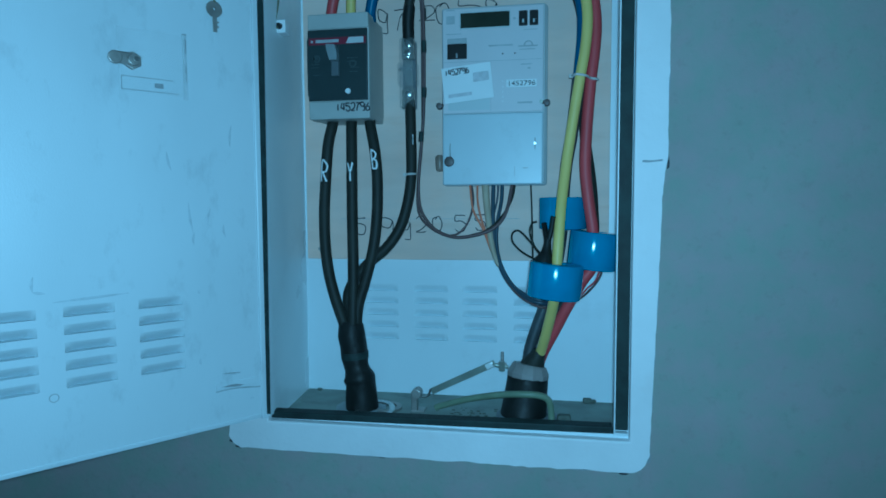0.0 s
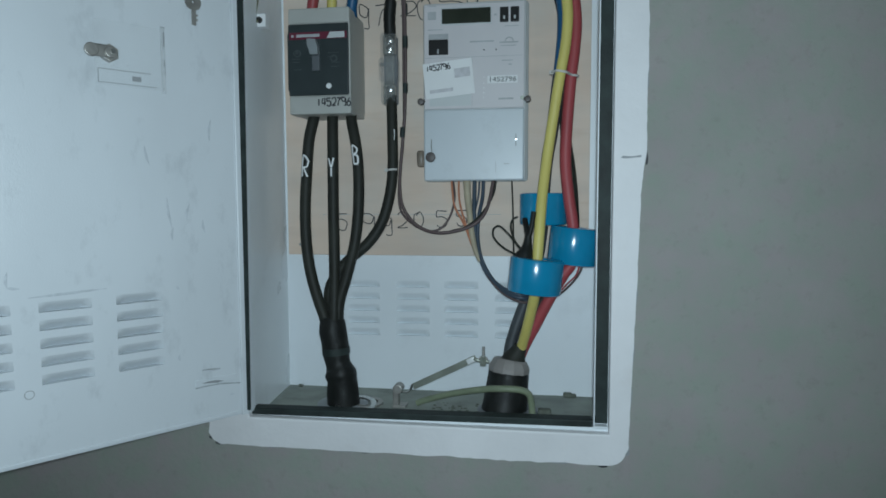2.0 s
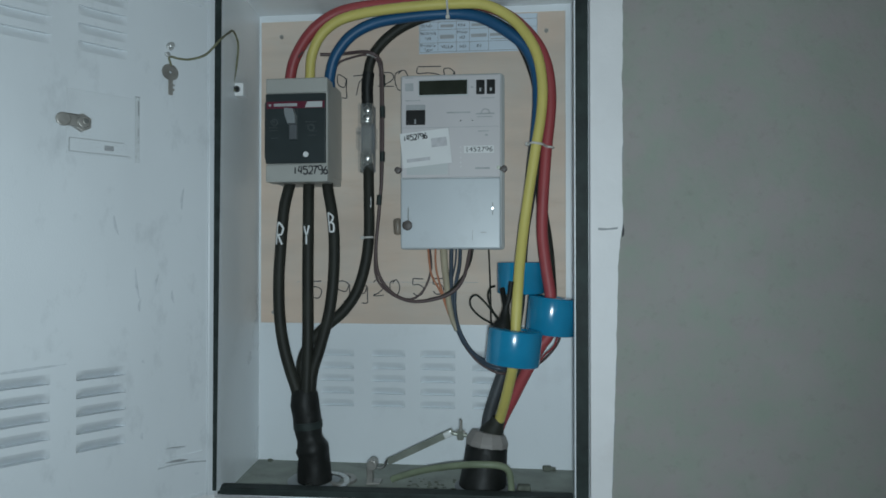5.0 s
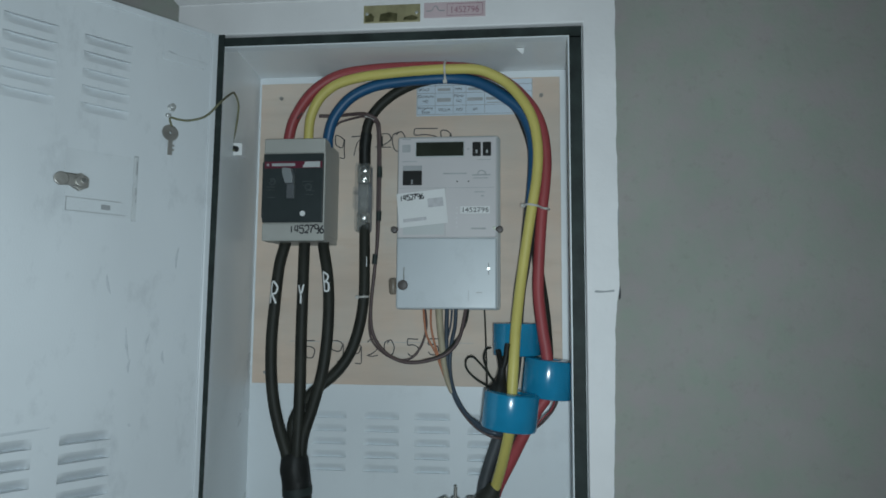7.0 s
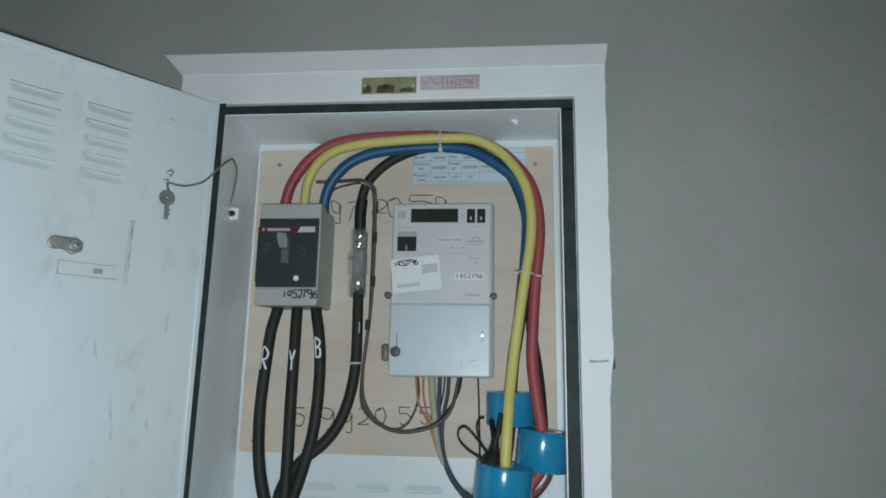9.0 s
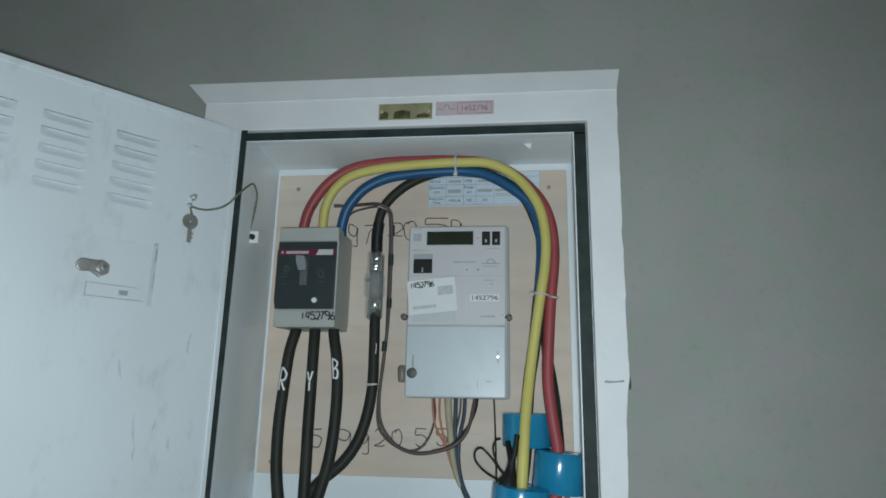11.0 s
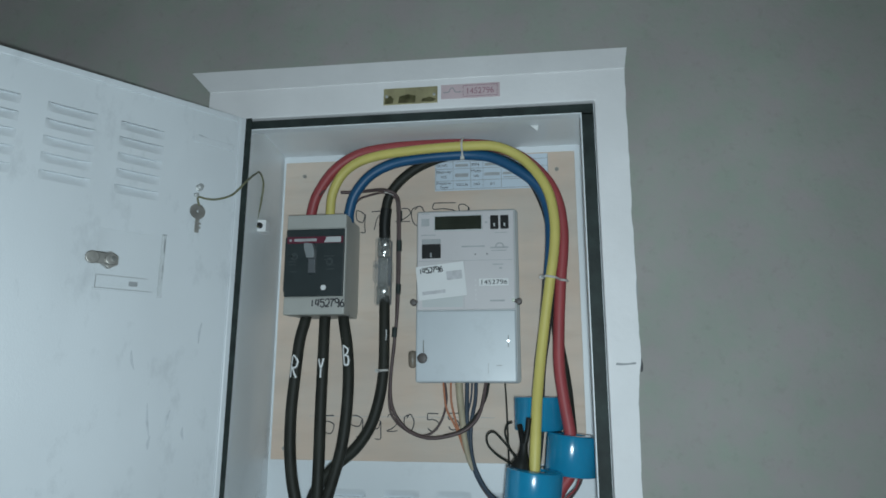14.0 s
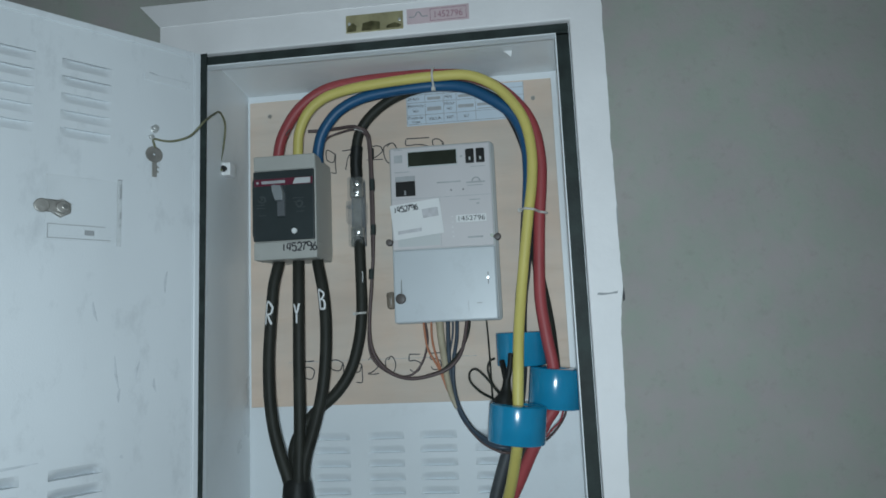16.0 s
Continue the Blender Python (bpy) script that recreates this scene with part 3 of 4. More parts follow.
part("edge_fold", on_door(box(0.016, DW, -0.0020, 0.003, DZ1 - 0.0080, DZ1 + 0.002, 0.0012)), M_DOOR, door)
dm = louvre_mesh(0.064, 0.0140, 0.0150, M_DOOR)
du = louvre_mesh(0.064, 0.0140, 0.0066, M_DOOR, 1.0)
for a, b, c, d in door_holes:
    placed("louvre", dm if d < 1.4 else du, door, DOOR @ (pose((a + b) / 2, 0, d) if d < 1.4 else pose((a + b) / 2, 0, c) @ Matrix.Diagonal((1, 1, -1, 1))))
for z in (1.067, 1.772):
    part("hinge_pad", on_door(box(0.018, 0.085, -0.0016, 0.001, z, z + 0.012, 0.0013)), M_DOOR, door, "pressed hinge stiffener under the paint")
for pts, r in ((((0.085, 1.0660), (0.060, 1.0668), (0.035, 1.0645), (0.012, 1.0610)), 0.0016), (((0.022, 1.7725), (0.040, 1.7745), (0.056, 1.7810), (0.078, 1.7860)), 0.0011)):
    part("scuff", sweep(spline([dp(u, 0.0006, z) for u, z in pts], 5), r, 6, 0.6), M_PENCIL, door, "grey scuff by the hinge", smooth=True)
part("gouge", on_door(plate([(0.0400, 1.0700), (0.0520, 1.0735), (0.0640, 1.0738), (0.0760, 1.0722), (0.0640, 1.0708), (0.0500, 1.0690)], -0.0022, -0.0002)), M_PRINT, door, "dark gouge in the paint")
part("gouge", on_door(plate([(0.0440, 1.0912), (0.0600, 1.0932), (0.0745, 1.0935), (0.0600, 1.0920)], -0.0022, -0.0002)), M_PRINT, door, "dark gouge in the paint")
part("ring_mark", on_door(lathe([(0.0050, -0.0002), (0.0062, -0.0002), (0.0062, 0.0002), (0.0050, 0.0002)], (0, 0, 0), 20, Matrix.Translation((0.3038, -0.0002, 1.1027)) @ Matrix.Rotation(radians(90), 4, "X"))), M_FAINT, door, "faint ring-shaped stain")
lock = part("lock_nut", join(cyl(dp(0.190, 0, 1.564), dp(0.190, 0.010, 1.564), 0.0125, segs=6, bevel=0.001), cyl(dp(0.190, 0.009, 1.564), dp(0.190, 0.017, 1.564), 0.0085, 0.0080, 18, 0.001)), M_DULL, door, "worn metal cam lock nut")
part("cam", on_door(join(box(0.192, 0.212, -0.014, -0.0105, 1.5565, 1.5735, 0.002), cyl((0.2140, -0.0155, 1.5645), (0.2140, -0.0105, 1.5645), 0.0092, segs=20, bevel=0.0012))), M_DULL, lock, "flat metal cam")
part("lock_screw", cyl(dp(0.188, 0.017, 1.5645), dp(0.188, 0.019, 1.5645), 0.0035, segs=10), M_STEEL, lock)
pocket = part("card_pocket", on_door(box(0.116, 0.208, -0.0022, -0.0014, 1.521, 1.610, 0.0003)), M_FILM, door, "clear plastic card pocket")
part("card", on_door(box(0.129, 0.205, -0.0012, -0.0004, 1.5235, 1.543)), M_DOOR, pocket, "white card slip")
bars("card_print", [(0.134, 0.2035, 1.5425, 1.5435), (0.127, 0.2035, 1.5240, 1.5250), (0.2035, 0.2045, 1.524, 1.5435), (0.148, 0.160, 1.530, 1.537)], -0.0013, M_PRINT, pocket, m=DOOR)
part("pocket_rim", on_door(box(0.1135, 0.1200, -0.0036, -0.001, 1.517, 1.612, 0.0012)), M_CLEAR, pocket, "clear moulded rim")
bars("rim_mark", [(0.1145, 0.1165, 1.585, 1.606), (0.1145, 0.1165, 1.556, 1.566), (0.1145, 0.1165, 1.545, 1.549), (0.1135, 0.1205, 1.6115, 1.613)], -0.0037, M_PRINT, pocket, m=DOOR)
pen = [((0.048, 1.485), (0.051, 1.452)), ((0.118, 1.365), (0.112, 1.318)), ((0.085, 1.355), (0.090, 1.330)), ((0.147, 1.440), (0.141, 1.412)), ((0.300, 1.232), (0.205, 1.236)), ((0.044, 1.0895), (0.072, 1.0925)), ((0.3221, 1.2476), (0.3080, 1.2450)), ((0.3210, 1.2680), (0.3222, 1.2476)), ((0.107, 1.124), (0.1065, 1.114)), ((0.106, 1.230), (0.1045, 1.225)), ((0.029, 1.0460), (0.022, 1.0440)), ((0.110, 1.320), (0.112, 1.300)), ((0.065, 1.330), (0.062, 1.310)), ((0.015, 1.782), (0.088, 1.779))]
for a, b in pen:
    mid = (0.5 * (a[0] + b[0]) + 0.0015, 0.5 * (a[1] + b[1]))
    line = spline([dp(*p) for p in ((a[0], 0.0, a[1]), (mid[0], 0.0, mid[1]), (b[0], 0.0, b[1]))], 6)
    smear = sweep(line, [0.0004 + 0.0016 * math.sin(math.pi * k / 12) for k in range(13)], 8)
    inner = DOOR.inverted()
    smear.transform(inner)
    for v in smear.verts:
        v.co.y = v.co.y * 0.12 - 0.0001
    part("smudge", on_door(smear), M_SMUDGE, door, "faint grey smudge")

# key on its cord
key = thing("cabinet_key", dp(0.070, 0.004, 1.625), "worn metal cabinet key hanging from an olive cord", "key")
bow = lathe([(0.0018, -0.001), (0.0118, -0.001), (0.0125, 0.0), (0.0118, 0.001), (0.0018, 0.001)], (0, 0, 0), 24, Matrix.Rotation(radians(90), 4, "X"))
bow.transform(Matrix.Translation((0.0705, -0.0035, 1.6582)))
part("bow", on_door(bow), M_DULL, key, smooth=True)
part("blade", on_door(join(box(0.0665, 0.0735, -0.0045, -0.0025, 1.6240, 1.648, 0.0007), box(0.0640, 0.0665, -0.0043, -0.0027, 1.631, 1.634), box(0.0640, 0.0665, -0.0043, -0.0027, 1.638, 1.6405))), M_DULL, key)
cord = thing("key_cord", dp(0.071, 0.0, 1.69), "thin olive cord from the door hook to the cabinet side", "cord")
part("cord", tube([dp(0.069, 0.004, 1.668), dp(0.072, 0.004, 1.681), dp(0.060, 0.010, 1.6795), dp(0.045, 0.014, 1.681), dp(0.023, 0.020, 1.692), dp(0.005, 0.028, 1.716), (-0.302, 0.026, 1.745), (-0.307, 0.056, 1.758), (-0.3115, 0.084, 1.746), (-0.3135, 0.082, 1.708), (-0.3155, 0.0755, 1.680), (-0.3160, 0.0735, 1.665), (-0.3110, 0.0735, 1.664)], 0.0017, 6, 8), M_CORD, cord, smooth=True)
part("hook", join(cyl(dp(0.0700, 0, 1.6975), dp(0.0700, 0.003, 1.6975), 0.0058, segs=18, bevel=0.001), cyl(dp(0.0700, 0.002, 1.6985), dp(0.0700, 0.010, 1.6985), 0.0046, segs=12, bevel=0.0012), cyl(dp(0.0745, 0, 1.685), dp(0.0745, 0.007, 1.684), 0.0036, segs=10, bevel=0.001)), M_TAG, cord, "small steel door hook", smooth=True)

# ---------------------------------------------------------------- mounting board and what is written on it
board = thing("mounting_board", (-0.03, BOARD, 1.2555), "pale plywood mounting board with handwritten numbers and stains", "board")
part("board", box(-0.316, 0.254, BOARD, BACK - 0.0005, 1.2555, 1.8255, 0.001), M_PLY, board)
for x, z in ((0.220, 1.790), (-0.276, 1.796), (-0.290, 1.275)):
    part("screw", cyl((x, BOARD - 0.002, z), (x, BOARD + 0.001, z), 0.0038, segs=12), M_DULL, board, "dull screw head")
part("pencil_line", box(-0.245, 0.095, BOARD - 0.0002, BOARD, 1.3325, 1.3332), M_FAINT, board)
for ch, x, z, s, wide in (("5", -0.218, 1.303, 0.031, 0.62), ("9", -0.167, 1.297, 0.037, 0.62), ("9", -0.133, 1.294, 0.037, 0.62), ("2", -0.099, 1.308, 0.029, 0.66), ("0", -0.067, 1.309, 0.027, 0.62), ("5", -0.024, 1.309, 0.030, 0.62), ("5", 0.014, 1.312, 0.028, 0.62),
                          ("9", -0.167, 1.678, 0.042, 0.40), ("7", -0.137, 1.682, 0.037, 0.62), ("2", -0.090, 1.697, 0.026, 1.10), ("0", -0.057, 1.690, 0.036, 0.64), ("5", -0.016, 1.695, 0.036, 1.20), ("9", 0.034, 1.691, 0.036, 0.52)):
    part("character", written(ch, x, z, s, BOARD, pen=0.0010, narrow=wide), M_INK, board, "black marker character")

sheet = thing("data_sticker", (0.09, BOARD, 1.756), "pale blue printed data table stuck to the board", "sticker")
part("paper", box(-0.013, 0.204, BOARD - 0.0008, BOARD, 1.755, 1.823), M_BLUEPAPER, sheet)
SY = BOARD - 0.0008
lines = [(-0.012, 0.203, z, z + 0.0007) for z in (1.7575, 1.7745, 1.7985, 1.8130)] + [(x, x + 0.0007, 1.7575, 1.822) for x in (-0.012, 0.022, 0.056, 0.080, 0.115, 0.203)]
bars("grid_line", lines, SY, M_PRINT, sheet)
words = [("SR NO", -0.010, 1.8035, 0.0052, 0.021), ("PIN", 0.059, 1.8035, 0.0052, 0.013), ("Electricity", -0.0105, 1.7905, 0.0055, 0.030), ("NO", -0.001, 1.7805, 0.0055, 0.010),
         ("Meter", 0.0575, 1.7905, 0.0055, 0.020), ("NO", 0.062, 1.7805, 0.0055, 0.010), ("Property", -0.0105, 1.7680, 0.0050, 0.029), ("Type", -0.004, 1.7600, 0.0050, 0.016),
         ("VILLA", 0.028, 1.7640, 0.0055, 0.023), ("NO", 0.062, 1.7640, 0.0055, 0.012), ("01", 0.0935, 1.7640, 0.0055, 0.008)]
for w, x, z, h, wd in words:
    part("print", printed(w, x, z, h, SY - 0.0005, wd), M_INK, sheet)
bars("small_print", [(0.027, 0.051, 1.803, 1.808), (0.084, 0.112, 1.803, 1.808), (0.026, 0.052, 1.782, 1.789), (0.083, 0.112, 1.783, 1.789), (0.118, 0.145, 1.784, 1.789), (0.119, 0.160, 1.778, 1.7795)], SY, M_FAINT, sheet)

# ---------------------------------------------------------------- circuit breaker
breaker = thing("circuit_breaker", (-0.214, 0.15, 1.510), "grey moulded three-pole circuit breaker with a black face", "circuit breaker")
bx0, bx1 = -0.2685, -0.1590
body = part("body", join(box(bx0 + 0.001, bx1, 0.103, BOARD, 1.520, 1.680, 0.002), box(bx0 + 0.002, bx1 - 0.001, 0.118, BOARD, 1.5105, 1.6885, 0.002)), M_BRK, breaker)
part("top_cover", box(bx0, bx1, 0.100, 0.135, 1.6640, 1.6900, 0.0025), M_BRK, body)
part("terminal_cover", box(bx0, bx1 + 0.001, 0.100, 0.135, 1.5095, 1.5405, 0.0025), M_BRK, body, "beige-grey cover with a handwritten number")
write_line("1452796", -0.2185, 1.5235, 0.0130, 0.100, breaker, pen=0.0013, narrow=0.52)
face = part("face", join(box(-0.2680, -0.1610, 0.0975, 0.104, 1.5415, 1.6625, 0.0015), box(-0.2700, -0.262, 0.0985, 0.104, 1.550, 1.648, 0.0012)), M_BRKFACE, breaker, "charcoal face panel")
part("band", box(-0.2655, -0.1625, 0.0968, 0.0976, 1.6365, 1.6485), M_MAGENTA, face, "crimson band")
bars("emblem_bar", [(-0.2615, -0.2575, 1.6405, 1.6445), (-0.2525, -0.2110, 1.6400, 1.6450)], 0.0968, M_FAINT, face)
part("rating_patch", plate([(-0.1975, 1.6375), (-0.1665, 1.6375), (-0.1665, 1.6475), (-0.1925, 1.6475)], 0.0962, 0.0968), M_METER, face, "pale rating patch")
bars("small_print", [(-0.259, -0.250, 1.612, 1.616), (-0.262, -0.247, 1.603, 1.6045), (-0.262, -0.247, 1.598, 1.599), (-0.258, -0.245, 1.585, 1.586), (-0.197, -0.178, 1.612, 1.6135), (-0.197, -0.180, 1.606, 1.607), (-0.190, -0.176, 1.596, 1.597), (-0.192, -0.178, 1.589, 1.590)], 0.0975, M_FACEPRINT, face)
part("toggle_slot", box(-0.2255, -0.2095, 0.0958, 0.098, 1.5805, 1.6365, 0.001), M_BRKFACE, face)
for x, z in ((-0.2515, 1.613), (-0.1865, 1.603)):
    part("emblem", lathe([(0.0040, -0.0002), (0.0066, -0.0002), (0.0066, 0.0002), (0.0040, 0.0002)], (x, 0.0974, z), 18, Matrix.Rotation(radians(90), 4, "X")), M_FACEPRINT, face, "faint round emblem")
part("toggle", join(box(-0.2240, -0.2110, 0.0930, 0.097, 1.5825, 1.608, 0.0012)), M_TOGGLEDK, face)
lever = plate([(-0.2245, 1.6335), (-0.2305, 1.6345), (-0.2300, 1.6250), (-0.2245, 1.6080), (-0.2110, 1.6080), (-0.2110, 1.6215), (-0.2150, 1.6340)], 0.084, 0.097, 0.0015)
part("lever", lever, M_TOGGLE, face, "light grey toggle lever")
part("test_button", cyl((-0.1955, 0.0955, 1.5565), (-0.1955, 0.0985, 1.5565), 0.0046, 0.005, 16), M_PAPER, face, "white test button")

# ---------------------------------------------------------------- neutral link
link = thing("neutral_link", (-0.108, 0.185, 1.532), "clear covered neutral link block with steel screws", "terminal block")
part("base", box(-0.1205, -0.0945, 0.190, BOARD, 1.536, 1.658, 0.002), M_TOGGLEDK, link)
for z0, z1, zs in ((1.624, 1.660, (1.648, 1.634)), (1.534, 1.570, (1.560, 1.546))):
    lug = part("lug", cyl((-0.1075, 0.181, z0), (-0.1075, 0.181, z1), 0.0125, segs=24, bevel=0.002), M_LUG, link, "tinned metal cable lug", smooth=True)
    for z in zs:
        part("screw", join(cyl((-0.1055, 0.1645, z), (-0.1055, 0.173, z), 0.0066, segs=16, bevel=0.0024), box(-0.1062, -0.1048, 0.1640, 0.1662, z - 0.004, z + 0.004)), M_STEEL, lug, smooth=True)
part("bar", box(-0.1150, -0.1000, 0.180, 0.190, 1.570, 1.624, 0.002), M_LUG, link, "tinned metal link bar")
part("cover", join(box(-0.1265, -0.0900, 0.1690, 0.1950, 1.576, 1.618, 0.004), box(-0.1215, -0.0930, 0.1630, 0.1950, 1.533, 1.661, 0.005)), M_SMOKE, link, "hazy clear plastic cover")
part("divider", box(-0.1235, -0.0920, 0.1622, 0.178, 1.6030, 1.6075, 0.001), M_SMOKE, link)

# ---------------------------------------------------------------- electricity meter
meter = thing("electricity_meter", (0.049, 0.18, 1.395), "light grey three-phase electricity meter with display and terminal cover", "meter")
mx0, mx1, MY = -0.042, 0.138, 0.160
case = part("case", join(box(mx0 - 0.001, mx1 + 0.0065, 0.172, BOARD, 1.3925, 1.7085, 0.0065, segs=3), box(mx0, mx1 + 0.003, 0.1625, 0.185, 1.3955, 1.7065, 0.004)), M_METER, meter, smooth=True)
fascia = part("fascia", box(mx0 + 0.002, mx1 - 0.0005, MY, 0.170, 1.5212, 1.7035, 0.0016), M_FASCIA, meter)
cover = part("terminal_cover", box(mx0 + 0.001, mx1, MY - 0.001, 0.170, 1.3940, 1.5205, 0.003), M_COVER, meter, "glossy grey terminal cover")
part("display_frame", box(-0.0095, 0.0805, 0.1588, 0.163, 1.6665, 1.6965, 0.0008), M_METER, fascia)
part("display", box(-0.0075, 0.0785, 0.1580, 0.163, 1.6690, 1.6945, 0.0005), M_LCD, fascia, "dark blank liquid-crystal display")
for x in (0.0945, 0.1130):
    b = part("button", box(x, x + 0.0150, 0.1578, 0.163, 1.6680, 1.6940, 0.0015), M_DARK, fascia, "black push button")
    bars("button_mark", [(x + 0.006, x + 0.009, 1.673, 1.679)], 0.1578, M_METER, b)
part("optical_port", join(box(-0.0315, 0.0035, 0.1580, 0.163, 1.6160, 1.6425, 0.001)), M_DARK, fascia, "black optical port")
part("port_window", box(-0.0315, 0.0035, 0.1582, 0.163, 1.6430, 1.6520, 0.001), M_FAINT, fascia)
# the lighter bar paints the reflection in the middle of the port
bars("port_reflection", [(-0.0160, -0.0130, 1.6175, 1.626)], 0.1580, M_PRINT, fascia)
for x in (0.067, 0.088):
    part("lamp", cyl((x, 0.1588, 1.622), (x, 0.161, 1.622), 0.0013, segs=10), M_DARK, fascia, "small unlit indicator lamp")
bars("print_bar", [(0.042, 0.084, 1.6355, 1.638), (0.094, 0.127, 1.6325, 1.6350), (0.096, 0.123, 1.6275, 1.6290), (-0.033, -0.018, 1.7000, 1.7012), (-0.033, -0.006, 1.6590, 1.6605), (0.085, 0.089, 1.680, 1.683), (0.103, 0.127, 1.6610, 1.6622), (0.0925, 0.1185, 1.5355, 1.5385), (0.098, 0.117, 1.602, 1.6038), (0.110, 0.115, 1.5945, 1.5972)], MY, M_FAINT, fascia)
part("emblem", tube([(0.104, MY - 0.0003, 1.6350), (0.1055, MY - 0.0003, 1.6395), (0.111, MY - 0.0003, 1.6420), (0.1165, MY - 0.0003, 1.6395), (0.118, MY - 0.0003, 1.6350)], 0.0010, 4, 6), M_FAINT, fascia)
bars("pale_dot", [(0.066, 0.0678, z, z + 0.0018) for z in (1.5740, 1.5640, 1.5555, 1.5470, 1.5390)], MY, M_PAPER, fascia)
part("code_square", box(-0.033, -0.018, MY - 0.0003, MY, 1.677, 1.691), M_FAINT, fascia)
bars("field_line", [(mx0 + 0.004, mx1 - 0.004, 1.6105, 1.6112), (0.0455, 0.0462, 1.524, 1.6105)], MY, M_FAINT, fascia)
part("lower_patch", box(-0.030, 0.044, MY - 0.0004, MY, 1.5265, 1.5520), M_METER, fascia)
serial = part("serial_strip", box(0.0730, 0.1258, MY - 0.0007, MY, 1.5640, 1.5770), M_PAPER, fascia, "white printed serial strip")
part("print", printed("1452796", 0.0747, 1.5665, 0.0085, MY - 0.0009, 0.049), M_INK, serial)
tilt = Matrix.Translation((-0.0425, 0, 1.6000)) @ Matrix.Rotation(radians(-6.0), 4, "Y")
slip = part("paper_slip", box(0, 0.0880, MY - 0.0026, MY - 0.0018, -0.0620, 0.0, m=tilt), M_PAPER, meter, "white paper slip with a handwritten number")
write_line("1452796", 0.006, -0.0135, 0.0095, MY - 0.0026, slip, pen=0.0010, narrow=0.50, m=tilt)
bars("print_bar", [(0.008, 0.050, -0.0530, -0.0470)], MY - 0.0026, M_PALE, slip, m=tilt)
bars("stamp", [(0.055, 0.083, -0.031, -0.015)], MY - 0.0026, M_PALE, slip, m=tilt)
for x, s in ((mx0 - 0.001, -1), (mx1 + 0.002, 1)):
    k = part("seal_screw", join(cyl((x + s * 0.0035, 0.1560, 1.5355), (x + s * 0.0035, 0.1680, 1.5355), 0.0056, 0.0060, 18, 0.0012), cyl((x - s * 0.004, 0.1585, 1.5365), (x + s * 0.001, 0.1600, 1.5355), 0.0030, segs=10)), M_SEAL, meter, "dark brown sealing screw", smooth=True)
part("seal_tag", cyl((mx1 - 0.004, 0.1565, 1.5375), (mx1 - 0.004, 0.1585, 1.5375), 0.0034, segs=12), M_ZINC, meter, "shiny sealing ferrule")
seal = part("cover_seal", join(cyl((-0.0285, 0.1525, 1.4360), (-0.0285, 0.1585, 1.4360), 0.0088, 0.0094, 22, 0.0022)), M_SEAL, meter, "smoky plastic wire seal", smooth=True)
part("seal_wire", tube([(-0.027, 0.1585, 1.468), (-0.0272, 0.1575, 1.455), (-0.0265, 0.1565, 1.445)], 0.0008, 4, 6), M_DULL, seal)
part("cover_screw", cyl((0.1235, 0.1570, 1.4655), (0.1235, 0.1595, 1.4655), 0.0022, segs=14), M_STEEL, meter, "bright cover screw", smooth=True)
part("screw_slot", box(0.1227, 0.1243, 0.1585, 0.1592, 1.4545, 1.4755), M_PRINT, meter)
bars("moulded_mark", [(0.0876, 0.0884, 1.409, 1.427), (0.102, 0.112, 1.4225, 1.4240)], MY - 0.001, M_FAINT, cover)
part("side_seal", join(cyl((-0.0475, 0.164, 1.4490), (-0.0465, 0.164, 1.4190), 0.0080, 0.0076, 18, 0.0050)), M_SIDESEAL, meter, "brown translucent side seal", smooth=True)

# ---------------------------------------------------------------- current transformers
def transformer(centre, r, h, label, m=None):
    ob = thing("current_transformer", centre, label, "current transformer", "current transformers")
    b = 0.003
    part("ring", lathe([(0.020, -h / 2), (r - b, -h / 2), (r - b * 0.3, -h / 2 + b * 0.3), (r, -h / 2 + b), (r, h / 2 - b), (r - b * 0.3, h / 2 - b * 0.3), (r - b, h / 2), (0.020, h / 2)], centre, 48, m), M_CT, ob, smooth=True)
    part("bore", lathe([(0.0165, -h / 2 - 0.0010), (0.0215, -h / 2 - 0.0010), (0.0215, h / 2 - 0.0040), (0.0165, h / 2 - 0.0040)], centre, 32, m), M_CTIN, ob, "pale plastic bore sleeve", smooth=True)
    return ob


transformer((0.172, 0.150, 1.3435), 0.0410, 0.055, "blue ring current transformer around the blue cable")
ct2 = transformer((0.1595, 0.060, 1.2370), 0.0435, 0.056, "blue ring current transformer around the yellow cable", Matrix.Rotation(radians(6), 4, "Y"))
transformer((0.2225, 0.119, 1.2815), 0.0415, 0.062, "blue ring current transformer around the red cable", Matrix.Rotation(radians(6), 4, "Y"))
part("lead_boot", join(sweep([Vector(p) for p in ((0.1410, 0.064, 1.2620), (0.1425, 0.064, 1.2710), (0.1450, 0.065, 1.280), (0.1465, 0.066, 1.291), (0.1475, 0.067, 1.302))], [0.0165, 0.0148, 0.0092, 0.0066, 0.0056], 16),
     tube([(0.1475, 0.068, 1.296), (0.1525, 0.070, 1.316), (0.1560, 0.068, 1.340)], 0.0043, 5, 10), tube([(0.1470, 0.070, 1.296), (0.1440, 0.080, 1.312), (0.1410, 0.092, 1.327)], 0.0046, 5, 10)), M_SHRINK, ct2, "black heat-shrink lead boot", smooth=True)

# ---------------------------------------------------------------- incoming phase cables, over the top and down the side
R_IN = 0.0096


def cable(name, points, r, material, label, steps=7):
    ob = thing(name, points[-1], label, "cable")
    part("sheath", tube(points, r, steps), material, ob, smooth=True)
    return ob


